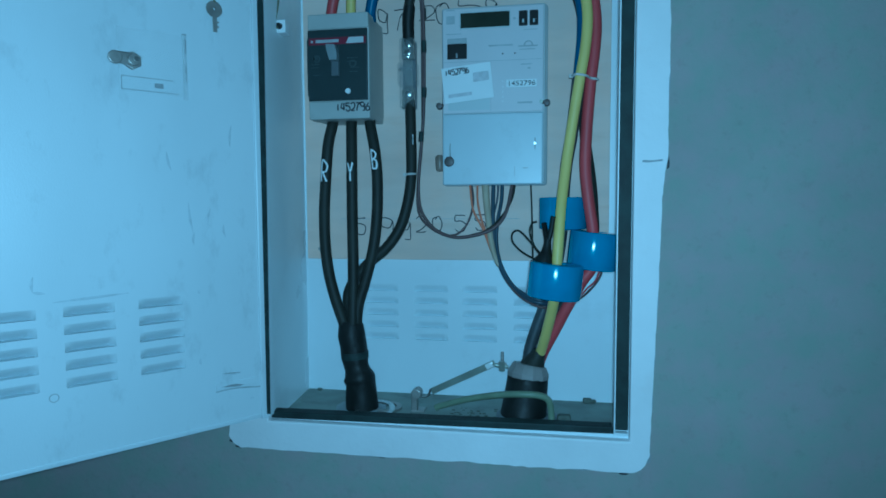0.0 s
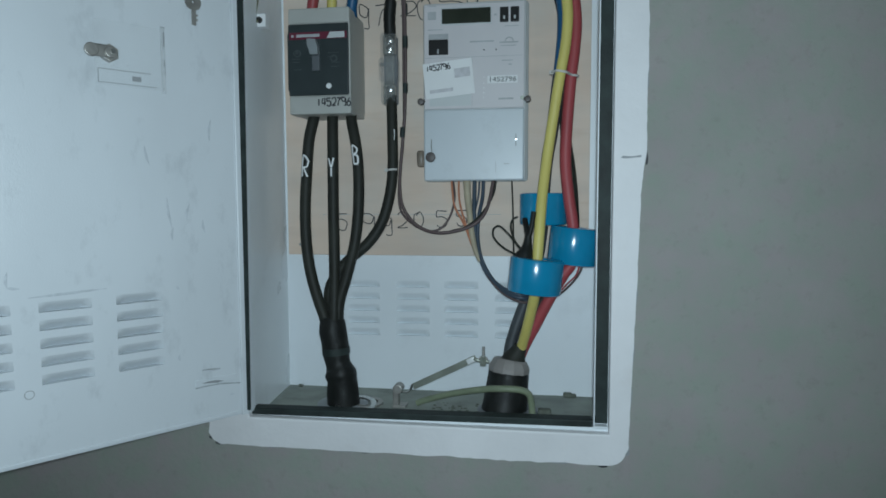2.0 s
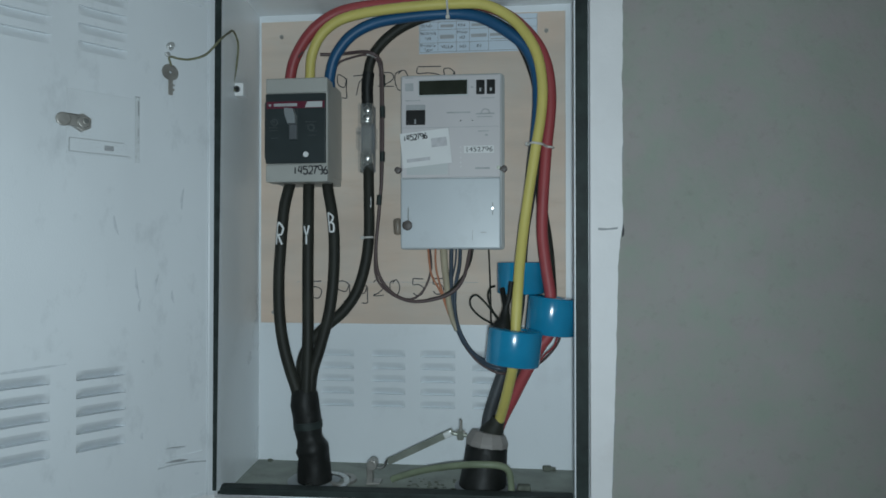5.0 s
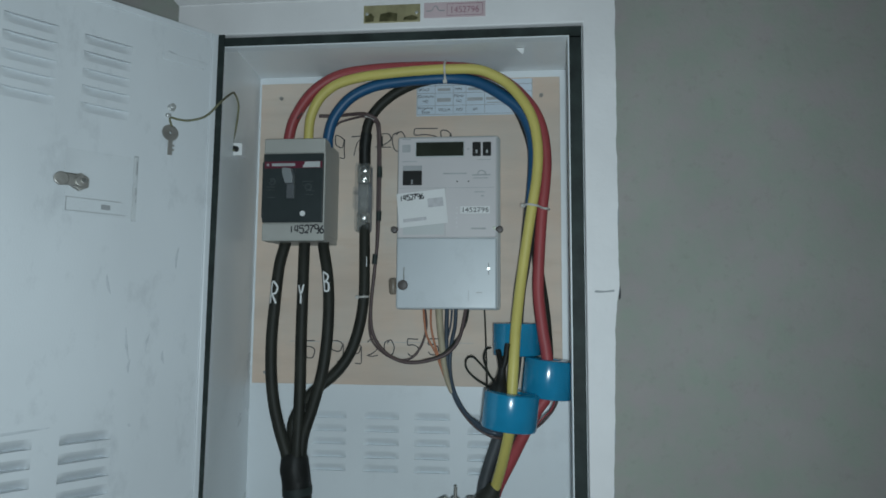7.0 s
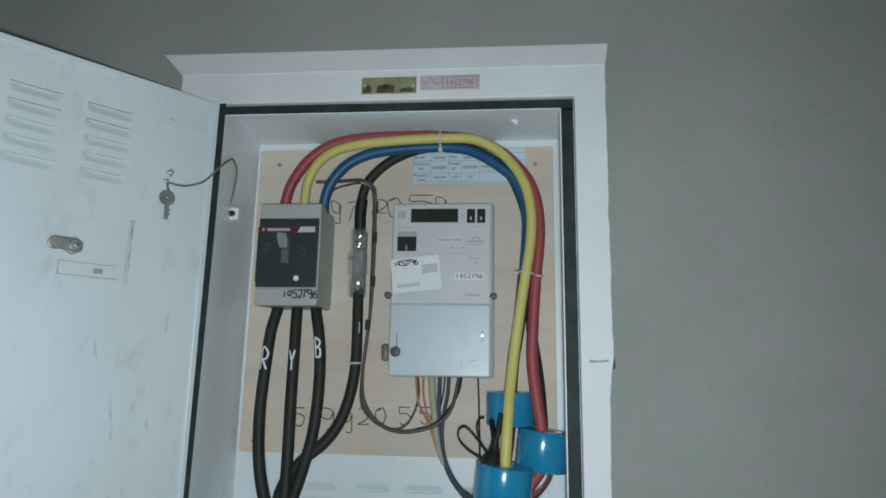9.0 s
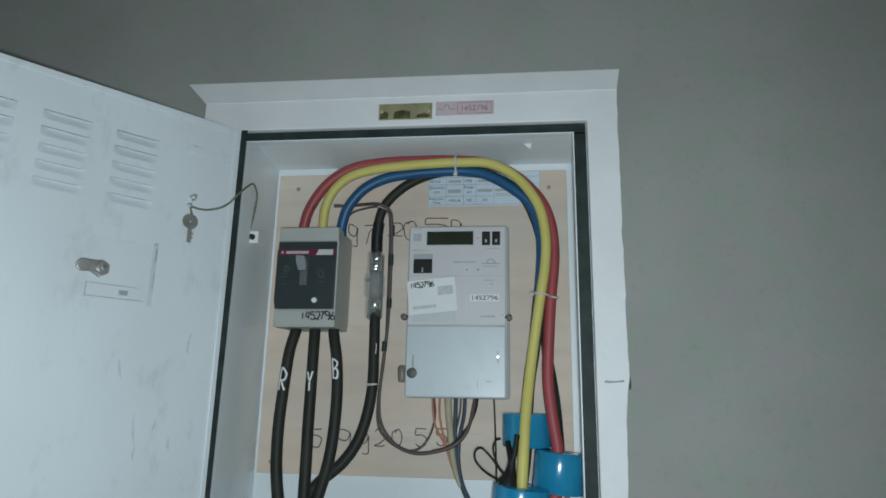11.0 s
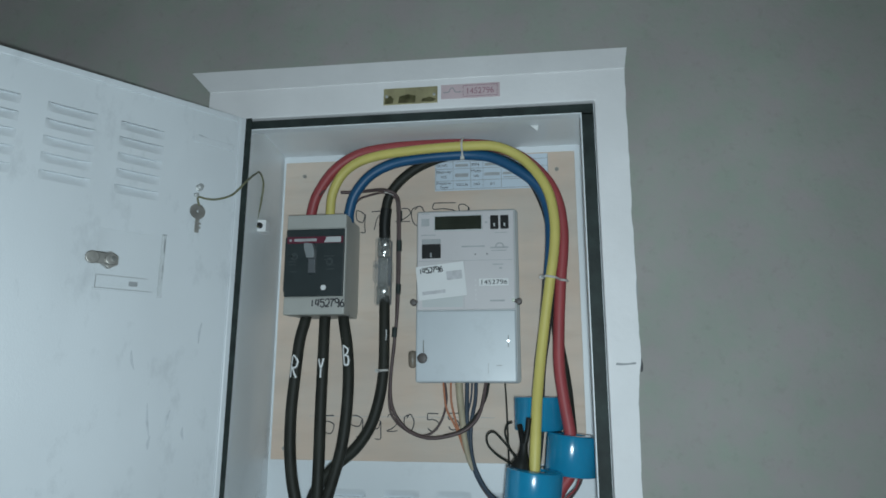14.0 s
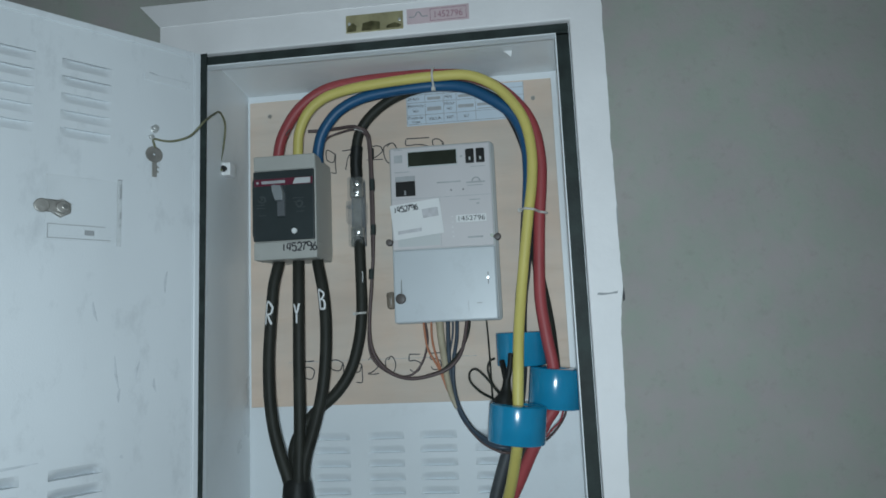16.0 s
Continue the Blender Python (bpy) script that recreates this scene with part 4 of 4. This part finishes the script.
red = cable("red_power_cable", [(-0.240, 0.145, 1.684), (-0.239, 0.142, 1.705), (-0.227, 0.137, 1.740), (-0.196, 0.135, 1.784), (-0.150, 0.138, 1.815), (-0.085, 0.138, 1.8255), (0.002, 0.138, 1.8275), (0.054, 0.138, 1.8255), (0.107, 0.135, 1.817), (0.158, 0.130, 1.790), (0.197, 0.125, 1.748), (0.216, 0.122, 1.705), (0.2225, 0.122, 1.655), (0.2205, 0.122, 1.610), (0.215, 0.122, 1.560), (0.2095, 0.122, 1.480)]
            + [(0.2080, 0.122, 1.420), (0.214, 0.119, 1.363), (0.2215, 0.117, 1.312), (0.2215, 0.117, 1.258), (0.204, 0.118, 1.228), (0.180, 0.122, 1.183), (0.160, 0.130, 1.141), (0.140, 0.137, 1.100), (0.128, 0.138, 1.066)], R_IN, M_RED, "thick red phase cable looping over the meter")
yellow = cable("yellow_power_cable", [(-0.202, 0.138, 1.684), (-0.201, 0.136, 1.702), (-0.196, 0.130, 1.737), (-0.178, 0.124, 1.770), (-0.148, 0.120, 1.792), (-0.108, 0.118, 1.803), (-0.058, 0.115, 1.808), (0.005, 0.115, 1.812), (0.057, 0.115, 1.813), (0.108, 0.112, 1.809), (0.148, 0.110, 1.789), (0.178, 0.105, 1.757), (0.199, 0.101, 1.717), (0.2075, 0.100, 1.667), (0.2055, 0.100, 1.617), (0.1975, 0.100, 1.567), (0.190, 0.100, 1.520), (0.1825, 0.100, 1.470)]
               + [(0.1755, 0.094, 1.419), (0.169, 0.078, 1.363), (0.165, 0.065, 1.306), (0.162, 0.060, 1.260), (0.1590, 0.064, 1.210), (0.148, 0.095, 1.152), (0.136, 0.127, 1.103), (0.124, 0.130, 1.066)], 0.0087, M_YELLOW, "thick yellow phase cable looping over the meter")
blue = cable("blue_power_cable", [(-0.167, 0.145, 1.684), (-0.166, 0.142, 1.705), (-0.154, 0.136, 1.738), (-0.124, 0.131, 1.771), (-0.081, 0.130, 1.791), (-0.028, 0.130, 1.799), (0.024, 0.130, 1.802), (0.066, 0.130, 1.801), (0.107, 0.126, 1.791), (0.153, 0.122, 1.762), (0.182, 0.122, 1.734), (0.1985, 0.122, 1.692), (0.2015, 0.122, 1.640), (0.196, 0.123, 1.572), (0.186, 0.126, 1.480)]
             + [(0.178, 0.135, 1.431), (0.1735, 0.146, 1.380), (0.171, 0.150, 1.318), (0.162, 0.150, 1.253), (0.146, 0.147, 1.193), (0.128, 0.145, 1.141), (0.116, 0.143, 1.100), (0.113, 0.140, 1.066)], R_IN, M_BLUE, "thick blue phase cable looping over the meter")
# added overlay: shade beside the yellow cable put into a darker slate colour
part("shaded_run", tube([(0.1955, 0.123, 1.568), (0.186, 0.126, 1.480), (0.178, 0.135, 1.431), (0.1735, 0.146, 1.380), (0.171, 0.150, 1.318), (0.162, 0.150, 1.253), (0.146, 0.147, 1.193), (0.128, 0.145, 1.141), (0.116, 0.143, 1.100), (0.113, 0.140, 1.066)], R_IN + 0.0007, 6), M_SHADED_RUN, blue, "dark slate overlay on the lower run, with shade in its colour", smooth=True)
up = cable("black_neutral_cable", [(-0.105, 0.175, 1.650), (-0.104, 0.168, 1.690), (-0.097, 0.162, 1.733), (-0.075, 0.157, 1.764), (-0.037, 0.154, 1.791), (0.011, 0.156, 1.809), (0.064, 0.157, 1.813), (0.116, 0.156, 1.800), (0.166, 0.153, 1.764), (0.195, 0.150, 1.703), (0.207, 0.147, 1.636), (0.206, 0.146, 1.600), (0.205, 0.145, 1.536), (0.209, 0.147, 1.469)]
      + [(0.218, 0.154, 1.411), (0.2245, 0.168, 1.355), (0.225, 0.172, 1.290), (0.198, 0.160, 1.230), (0.171, 0.156, 1.182), (0.148, 0.152, 1.131), (0.132, 0.148, 1.085), (0.126, 0.144, 1.066)], 0.0090, M_BLACK, "black neutral cable arching up behind the blue cable")

part("tape_sleeve", sweep(spline([(-0.105, 0.174, 1.660), (-0.104, 0.168, 1.690), (-0.1005, 0.164, 1.715)], 5), [0.0112, 0.0108, 0.0112, 0.0106, 0.0112, 0.0108, 0.0112, 0.0110, 0.0106, 0.0110, 0.0104], 16), M_SHRINK, up, "wrinkled black tape sleeve", smooth=True)

# ---------------------------------------------------------------- outgoing black cables into one shrink boot
OUT = (("R", [(-0.239, 0.142, 1.513), (-0.240, 0.136, 1.500), (-0.246, 0.130, 1.465), (-0.2495, 0.125, 1.404), (-0.2515, 0.120, 1.343), (-0.2485, 0.115, 1.282), (-0.240, 0.110, 1.231), (-0.226, 0.105, 1.186), (-0.211, 0.101, 1.146), (-0.203, 0.100, 1.100)], 1.408, 1.432),
       ("Y", [(-0.204, 0.142, 1.513), (-0.203, 0.136, 1.500), (-0.200, 0.125, 1.424), (-0.199, 0.120, 1.343), (-0.197, 0.115, 1.282), (-0.195, 0.108, 1.222), (-0.194, 0.099, 1.162), (-0.194, 0.096, 1.100)], 1.408, 1.430),
       ("B", [(-0.170, 0.142, 1.513), (-0.168, 0.137, 1.500), (-0.158, 0.130, 1.454), (-0.153, 0.125, 1.403), (-0.153, 0.120, 1.343), (-0.159, 0.115, 1.283), (-0.174, 0.110, 1.222), (-0.187, 0.105, 1.172), (-0.189, 0.102, 1.100)], 1.4315, 1.450))
for ch, pts, z0, z1 in OUT:
    ob = cable("black_power_cable", pts, 0.0098, M_BLACK, f"thick black outgoing cable with a white painted {ch}")
    tagged(ob, group="outgoing cables")
    line = spline(pts, 12)
    size = z1 - z0 + 0.012
    mark = written(ch, -0.0048, 0, size, 0, pen=0.0016, narrow=0.27)
    for v in mark.verts:
        z = z0 - 0.007 + v.co.z
        c = min(line, key=lambda p: abs(p.z - z))
        d = max(min(v.co.x, 0.009), -0.009)
        v.co = (c.x + d, c.y - math.sqrt(0.0102 ** 2 - d * d) + v.co.y, z)
    part("marking", mark, M_PAPER, ob, "white painted letter")
pts = [(-0.104, 0.175, 1.548), (-0.102, 0.170, 1.530), (-0.100, 0.165, 1.477), (-0.099, 0.160, 1.415), (-0.105, 0.155, 1.363), (-0.119, 0.150, 1.317), (-0.143, 0.143, 1.281), (-0.178, 0.138, 1.251), (-0.203, 0.134, 1.220), (-0.212, 0.126, 1.187), (-0.199, 0.112, 1.140), (-0.192, 0.106, 1.100)]
neutral = cable("black_neutral_cable", pts, 0.0098, M_BLACK, "black neutral cable from the link down to the boot")
part("marking", sweep([Vector(p) for p in ((-0.0945, 0.1550, 1.487), (-0.0940, 0.1548, 1.477), (-0.0945, 0.1540, 1.468))], 0.0008, 6), M_PAPER, neutral, "white painted stroke")
boot = thing("cable_boot", (-0.178, 0.098, BZ0), "black heat-shrink cable boot with taped folds", "cable boot")
folds = ((1.152, -0.2020, 0.0185), (1.143, -0.2010, 0.0225), (1.126, -0.1985, 0.0246), (1.108, -0.1955, 0.0236), (1.092, -0.1930, 0.0238), (1.078, -0.1912, 0.0222), (1.068, -0.1895, 0.0216), (1.060, -0.1868, 0.0242), (1.052, -0.1845, 0.0284), (1.046, -0.1832, 0.0276), (1.040, -0.1822, 0.0262), (1.018, -0.1800, 0.0284), (BZ0, -0.1785, 0.0290))
sleeve = sweep([Vector((x, 0.098 + 0.06 * (z - BZ0), z)) for z, x, r in folds], [r for z, x, r in folds], 28)
for v in sleeve.verts:
    v.co += 0.0022 * noise.noise_vector(v.co * 60)
part("sleeve", sleeve, M_SHRINK, boot, smooth=True)
part("tape_band", sweep([Vector((-0.1935, 0.104, 1.097)), Vector((-0.1925, 0.1035, 1.085))], [0.0248, 0.0246], 24), M_RUBBER, boot, "wrinkled black tape band", smooth=True)
part("grommet", lathe([(0.027, 0.0), (0.045, 0.0), (0.0455, 0.0025), (0.042, 0.005), (0.029, 0.005)], (-0.183, 0.108, BZ0), 40), M_TOGGLE, boot, "grey rubber grommet", smooth=True)
part("washer", lathe([(0.027, 0.0), (0.036, 0.0), (0.036, 0.003), (0.027, 0.003)], (-0.150, 0.078, BZ0 + 0.008), 32, Matrix.Rotation(radians(8), 4, "X")), M_STEEL, boot, "loose bright steel ring", smooth=True)
part("lock_ring", lathe([(0.019, 0.0), (0.028, 0.0), (0.028, 0.004), (0.019, 0.004)], (-0.138, 0.112, BZ0 + 0.001), 32), M_DULL, boot, "dull steel lock ring", smooth=True)

# ---------------------------------------------------------------- incoming gland, bonding strap and earth lead
gland = thing("cable_gland", (0.108, 0.122, BZ0), "black cable gland with taupe collar on the base plate", "cable gland")
part("barrel", sweep([Vector(p) for p in ((0.1068, 0.103, BZ0 - 0.001), (0.107, 0.1032, BZ0 + 0.004), (0.1095, 0.1090, 1.012), (0.1125, 0.1205, 1.040), (0.1138, 0.1255, 1.053), (0.114, 0.126, 1.060))], [0.0392, 0.0390, 0.0382, 0.0362, 0.0356, 0.0352], 28), M_SHRINK, gland, smooth=True)
part("flange", lathe([(0.036, 0.0), (0.052, 0.0), (0.052, 0.004), (0.047, 0.007), (0.036, 0.007)], (0.113, 0.106, BZ0), 36), M_TOGGLEDK, gland, "grey gland flange", smooth=True)
part("collar", sweep([Vector(p) for p in ((0.114, 0.126, 1.057), (0.1142, 0.1262, 1.059), (0.115, 0.127, 1.066), (0.116, 0.128, 1.077), (0.1165, 0.1285, 1.080))], [0.0345, 0.0365, 0.0368, 0.0310, 0.0280], 12), M_COLLAR, gland, "taupe faceted collar")
part("neck", sweep([Vector(p) for p in ((0.119, 0.129, 1.068), (0.124, 0.131, 1.082), (0.1305, 0.1315, 1.094), (0.1345, 0.1310, 1.103))], [0.0232, 0.0205, 0.0135, 0.0118], 24), M_BLACK, gland, smooth=True)
strap = thing("bonding_strap", (-0.080, 0.105, BZ0), "galvanised bonding strap with wing bolt and clamp", "strap")
way = Vector((0.113, -0.010, 0.058)).normalized()
m = Matrix.Translation((0.0015, 0.110, 1.0568)) @ way.to_track_quat("X", "Z").to_matrix().to_4x4()
bar = box(-0.064, 0.064, -0.0015, 0.0015, -0.0055, 0.0055, 0.0006, m)
part("bar", bar, M_ZINC, strap, "flat galvanised bar")
# added block whose near-white colour paints the glint at the strap's end
glint_at = Matrix.Translation((0.0495, 0.1035, 1.0815)) @ way.to_track_quat("X", "Z").to_matrix().to_4x4()
part("strap_glint", box(-0.0075, 0.0075, -0.0022, 0.0022, -0.0046, 0.0046, 0.0010, glint_at), M_GLINT, strap, "near-white block standing for a glint on the strap", smooth=True)
part("link", join(tube([(0.050, 0.106, 1.0835), (0.057, 0.103, 1.084), (0.066, 0.102, 1.082), (0.082, 0.101, 1.081)], 0.0032, 4, 8), cyl((0.071, 0.101, 1.074), (0.071, 0.101, 1.090), 0.0058, segs=6)), M_ZINC, strap, smooth=True)
part("wing_bolt", join(cyl((0.0715, 0.101, 1.084), (0.0718, 0.101, 1.107), 0.0024, segs=10), box(0.064, 0.079, 0.0995, 0.1025, 1.0835, 1.0885, 0.001)), M_DULL, strap)
part("clamp", join(cyl((-0.080, 0.118, 1.0265), (-0.080, 0.096, 1.0265), 0.0085, segs=16, bevel=0.001), box(-0.0895, -0.079, 0.100, 0.116, BZ0, 1.030, 0.002), box(-0.090, -0.066, 0.098, 0.122, BZ0, BZ0 + 0.004, 0.001)), M_DULL, strap, "dull clamp on the base plate")
part("hook", tube([(-0.078, 0.104, 1.0215), (-0.066, 0.103, 1.0205), (-0.0585, 0.104, 1.0245), (-0.055, 0.107, 1.0345)], 0.0019, 5, 8), M_STEEL, strap, "bright bent wire", smooth=True)
cable("earth_lead", [(-0.048, 0.118, BZ0 + 0.004), (-0.040, 0.116, 1.0015), (0.011, 0.105, 1.020), (0.070, 0.072, 1.0405), (0.110, 0.060, 1.0470), (0.138, 0.064, 1.0445), (0.1510, 0.071, 1.034), (0.1550, 0.076, 1.012), (0.1555, 0.078, BZ0)], 0.0056, M_EARTH, "green and yellow earth lead over the gland")
crumbs = []
for k in range(28):
    x, y, size = random.uniform(-0.02, 0.06), random.uniform(0.085, 0.135), random.uniform(0.0015, 0.0045)
    crumbs.append(box(x, x + size * 1.6, y, y + size, BZ0, BZ0 + size * 0.4, size * 0.12, segs=1))
for x, y, size in ((0.165, 0.088, 0.015), (0.172, 0.102, 0.010), (0.212, 0.196, 0.011), (0.224, 0.198, 0.008), (-0.302, 0.196, 0.006)):
    crumbs.append(box(x, x + size * 1.5, y, y + size, BZ0, BZ0 + size * 0.8, size * 0.25))
single("debris", join(*crumbs), M_GRIME, "dark crumbs and grime on the base plate", "debris", kind="stuff")

# ---------------------------------------------------------------- thin wiring
def wire(points, r, material, label, name="control_wire", group="control wires"):
    ob = cable(name, points, r, material, label, 6)
    return tagged(ob, group=group)


w = wire([(-0.186, 0.148, 1.7445), (-0.160, 0.156, 1.7465), (-0.132, 0.155, 1.7480), (-0.108, 0.148, 1.7470), (-0.093, 0.144, 1.743), (-0.079, 0.152, 1.735), (-0.0765, 0.166, 1.712), (-0.076, 0.171, 1.605), (-0.078, 0.171, 1.521), (-0.083, 0.171, 1.460), (-0.0875, 0.166, 1.390), (-0.080, 0.160, 1.346), (-0.054, 0.155, 1.314), (-0.018, 0.150, 1.301), (0.021, 0.150, 1.305), (0.053, 0.152, 1.318), (0.073, 0.160, 1.345), (0.084, 0.176, 1.400)], 0.0031, M_BROWN, "thin mauve-brown wire taped along the neutral")
for z0, z1 in ((1.690, 1.711), (1.633, 1.654), (1.553, 1.571), (1.474, 1.492)):
    part("tape", sweep([Vector((-0.0762 if z0 > 1.5 else -0.0815, 0.170, z1)), Vector((-0.0762 if z0 > 1.6 else -0.077 if z0 > 1.5 else -0.083, 0.1705, z0))], 0.0048, 10), M_RUBBER, w, "black tape wrap")
wire([(-0.158, 0.150, 1.722), (-0.149, 0.154, 1.733), (-0.130, 0.158, 1.7405), (-0.104, 0.150, 1.742), (-0.088, 0.156, 1.738), (-0.080, 0.166, 1.715), (-0.081, 0.176, 1.600), (-0.082, 0.176, 1.470), (-0.090, 0.170, 1.388), (-0.084, 0.164, 1.338), (-0.050, 0.158, 1.309), (-0.018, 0.158, 1.3050), (0.0030, 0.163, 1.325), (0.0130, 0.170, 1.361), (0.0085, 0.178, 1.401)], 0.0020, M_BROWN, "thin mauve wire beside the taped one")
wire([(-0.228, 0.146, 1.733), (-0.218, 0.128, 1.737), (-0.210, 0.124, 1.743)], 0.0016, M_BROWN, "short brown wire end at the red cable")
wire([(0.0060, 0.178, 1.401), (0.0095, 0.171, 1.369), (0.0150, 0.166, 1.345), (0.0320, 0.160, 1.315), (0.0470, 0.152, 1.278)], 0.0019, M_ORANGE, "thin orange wire below the meter")
wire([(0.0200, 0.178, 1.401), (0.0210, 0.171, 1.365), (0.0290, 0.165, 1.331), (0.0440, 0.157, 1.290), (0.0555, 0.149, 1.265)], 0.0019, M_ORANGE, "thin orange wire below the meter")
ribbon = spline([(0.034, 0.178, 1.401), (0.037, 0.171, 1.365), (0.042, 0.163, 1.329), (0.0465, 0.155, 1.298), (0.0535, 0.147, 1.271), (0.0620, 0.1435, 1.251)], 6)
sleeve = thing("control_wire", ribbon[-1], "cream translucent sleeve over several wires below the meter", "cable", "control wires")
part("sheath", sweep(ribbon, [0.0070 - 0.0026 * k / (len(ribbon) - 1) for k in range(len(ribbon))], 14), M_CREAM, sleeve, smooth=True)
wire([(0.049, 0.178, 1.401), (0.049, 0.170, 1.361), (0.050, 0.162, 1.325), (0.056, 0.152, 1.278), (0.069, 0.140, 1.240), (0.092, 0.128, 1.210), (0.119, 0.112, 1.196), (0.138, 0.108, 1.192), (0.150, 0.120, 1.190)], 0.0038, M_SLATE, "slate blue wire curving to the lower transformer")
wire([(0.065, 0.178, 1.401), (0.064, 0.170, 1.365), (0.058, 0.160, 1.329), (0.057, 0.152, 1.290), (0.066, 0.140, 1.252), (0.088, 0.126, 1.218), (0.117, 0.110, 1.2015), (0.138, 0.106, 1.197), (0.152, 0.122, 1.195)], 0.0034, M_SLATE, "slate blue wire curving to the lower transformer")
wire([(0.058, 0.178, 1.401), (0.0565, 0.172, 1.369), (0.0505, 0.167, 1.339), (0.0480, 0.164, 1.320), (0.0520, 0.158, 1.285)], 0.0017, M_SLATE, "thin slate blue wire joining the sleeved bundle")
wire([(0.056, 0.150, 1.275), (0.061, 0.145, 1.257), (0.076, 0.134, 1.227), (0.100, 0.120, 1.201), (0.127, 0.110, 1.187), (0.142, 0.110, 1.184), (0.154, 0.124, 1.181)], 0.0021, M_BROWN, "thin brown wire curving to the lower transformer")
wire([(0.088, 0.178, 1.400), (0.084, 0.172, 1.373), (0.073, 0.167, 1.349), (0.054, 0.1555, 1.325), (0.034, 0.1525, 1.311), (0.011, 0.1515, 1.3045)], 0.0020, M_BLACK, "thin black wire below the meter")
wire([(0.1155, 0.178, 1.400), (0.1175, 0.172, 1.365), (0.1195, 0.155, 1.322), (0.121, 0.130, 1.292), (0.1225, 0.110, 1.263)], 0.0015, M_BLACK, "thin black wire below the meter")
wire([(0.128, 0.122, 1.330), (0.120, 0.128, 1.326), (0.1165, 0.124, 1.312), (0.124, 0.112, 1.290), (0.136, 0.098, 1.276), (0.148, 0.088, 1.262)], 0.0017, M_BLACK, "thin black transformer lead in a loose loop")
wire([(0.148, 0.090, 1.258), (0.128, 0.105, 1.266), (0.104, 0.115, 1.278), (0.088, 0.120, 1.294), (0.087, 0.120, 1.309), (0.097, 0.120, 1.3145), (0.110, 0.118, 1.304), (0.124, 0.110, 1.288), (0.140, 0.094, 1.268)], 0.0017, M_BLACK, "thin black transformer lead in a loose loop")
wire([(0.236, 0.100, 1.250), (0.234, 0.102, 1.241), (0.227, 0.110, 1.227), (0.214, 0.118, 1.210), (0.200, 0.128, 1.196)], 0.0018, M_BROWN, "thin dark wire from the upper transformer")
wire([(0.232, 0.098, 1.250), (0.226, 0.104, 1.232), (0.214, 0.110, 1.219), (0.204, 0.116, 1.206)], 0.0014, M_RED, "thin red wire from the upper transformer")

# ---------------------------------------------------------------- cable ties
def tie(points, label):
    ob = thing("cable_tie", points[0], label, "cable tie", "cable ties")
    part("band", sweep(spline(points, 5), 0.0020, 8), M_TIE, ob, smooth=True)
    p = Vector(points[0])
    part("head", box(p.x - 0.0035, p.x + 0.0035, p.y - 0.003, p.y + 0.003, p.z - 0.003, p.z + 0.003, 0.0008), M_TIE, ob)


tie([(0.1830, 0.111, 1.5695), (0.1900, 0.091, 1.5685), (0.198, 0.0885, 1.567), (0.207, 0.094, 1.566), (0.214, 0.109, 1.565), (0.2235, 0.1135, 1.564), (0.2270, 0.122, 1.564)], "white nylon tie round the phase cables")
tie([(0.0480, 0.1185, 1.792), (0.0480, 0.1165, 1.800), (0.0480, 0.1045, 1.809), (0.0480, 0.1045, 1.816), (0.0480, 0.112, 1.824), (0.0480, 0.1265, 1.831), (0.0480, 0.132, 1.836)], "white nylon tie round the upper cable bundle")
tie([(-0.1095, 0.156, 1.414), (-0.103, 0.1498, 1.4145), (-0.096, 0.1498, 1.415), (-0.0905, 0.1555, 1.4152)], "white nylon tie round the black neutral")
tie([(-0.0975, 0.1500, 1.7435), (-0.091, 0.149, 1.7405), (-0.085, 0.149, 1.738), (-0.079, 0.1535, 1.7355)], "white nylon tie at the brown wire")
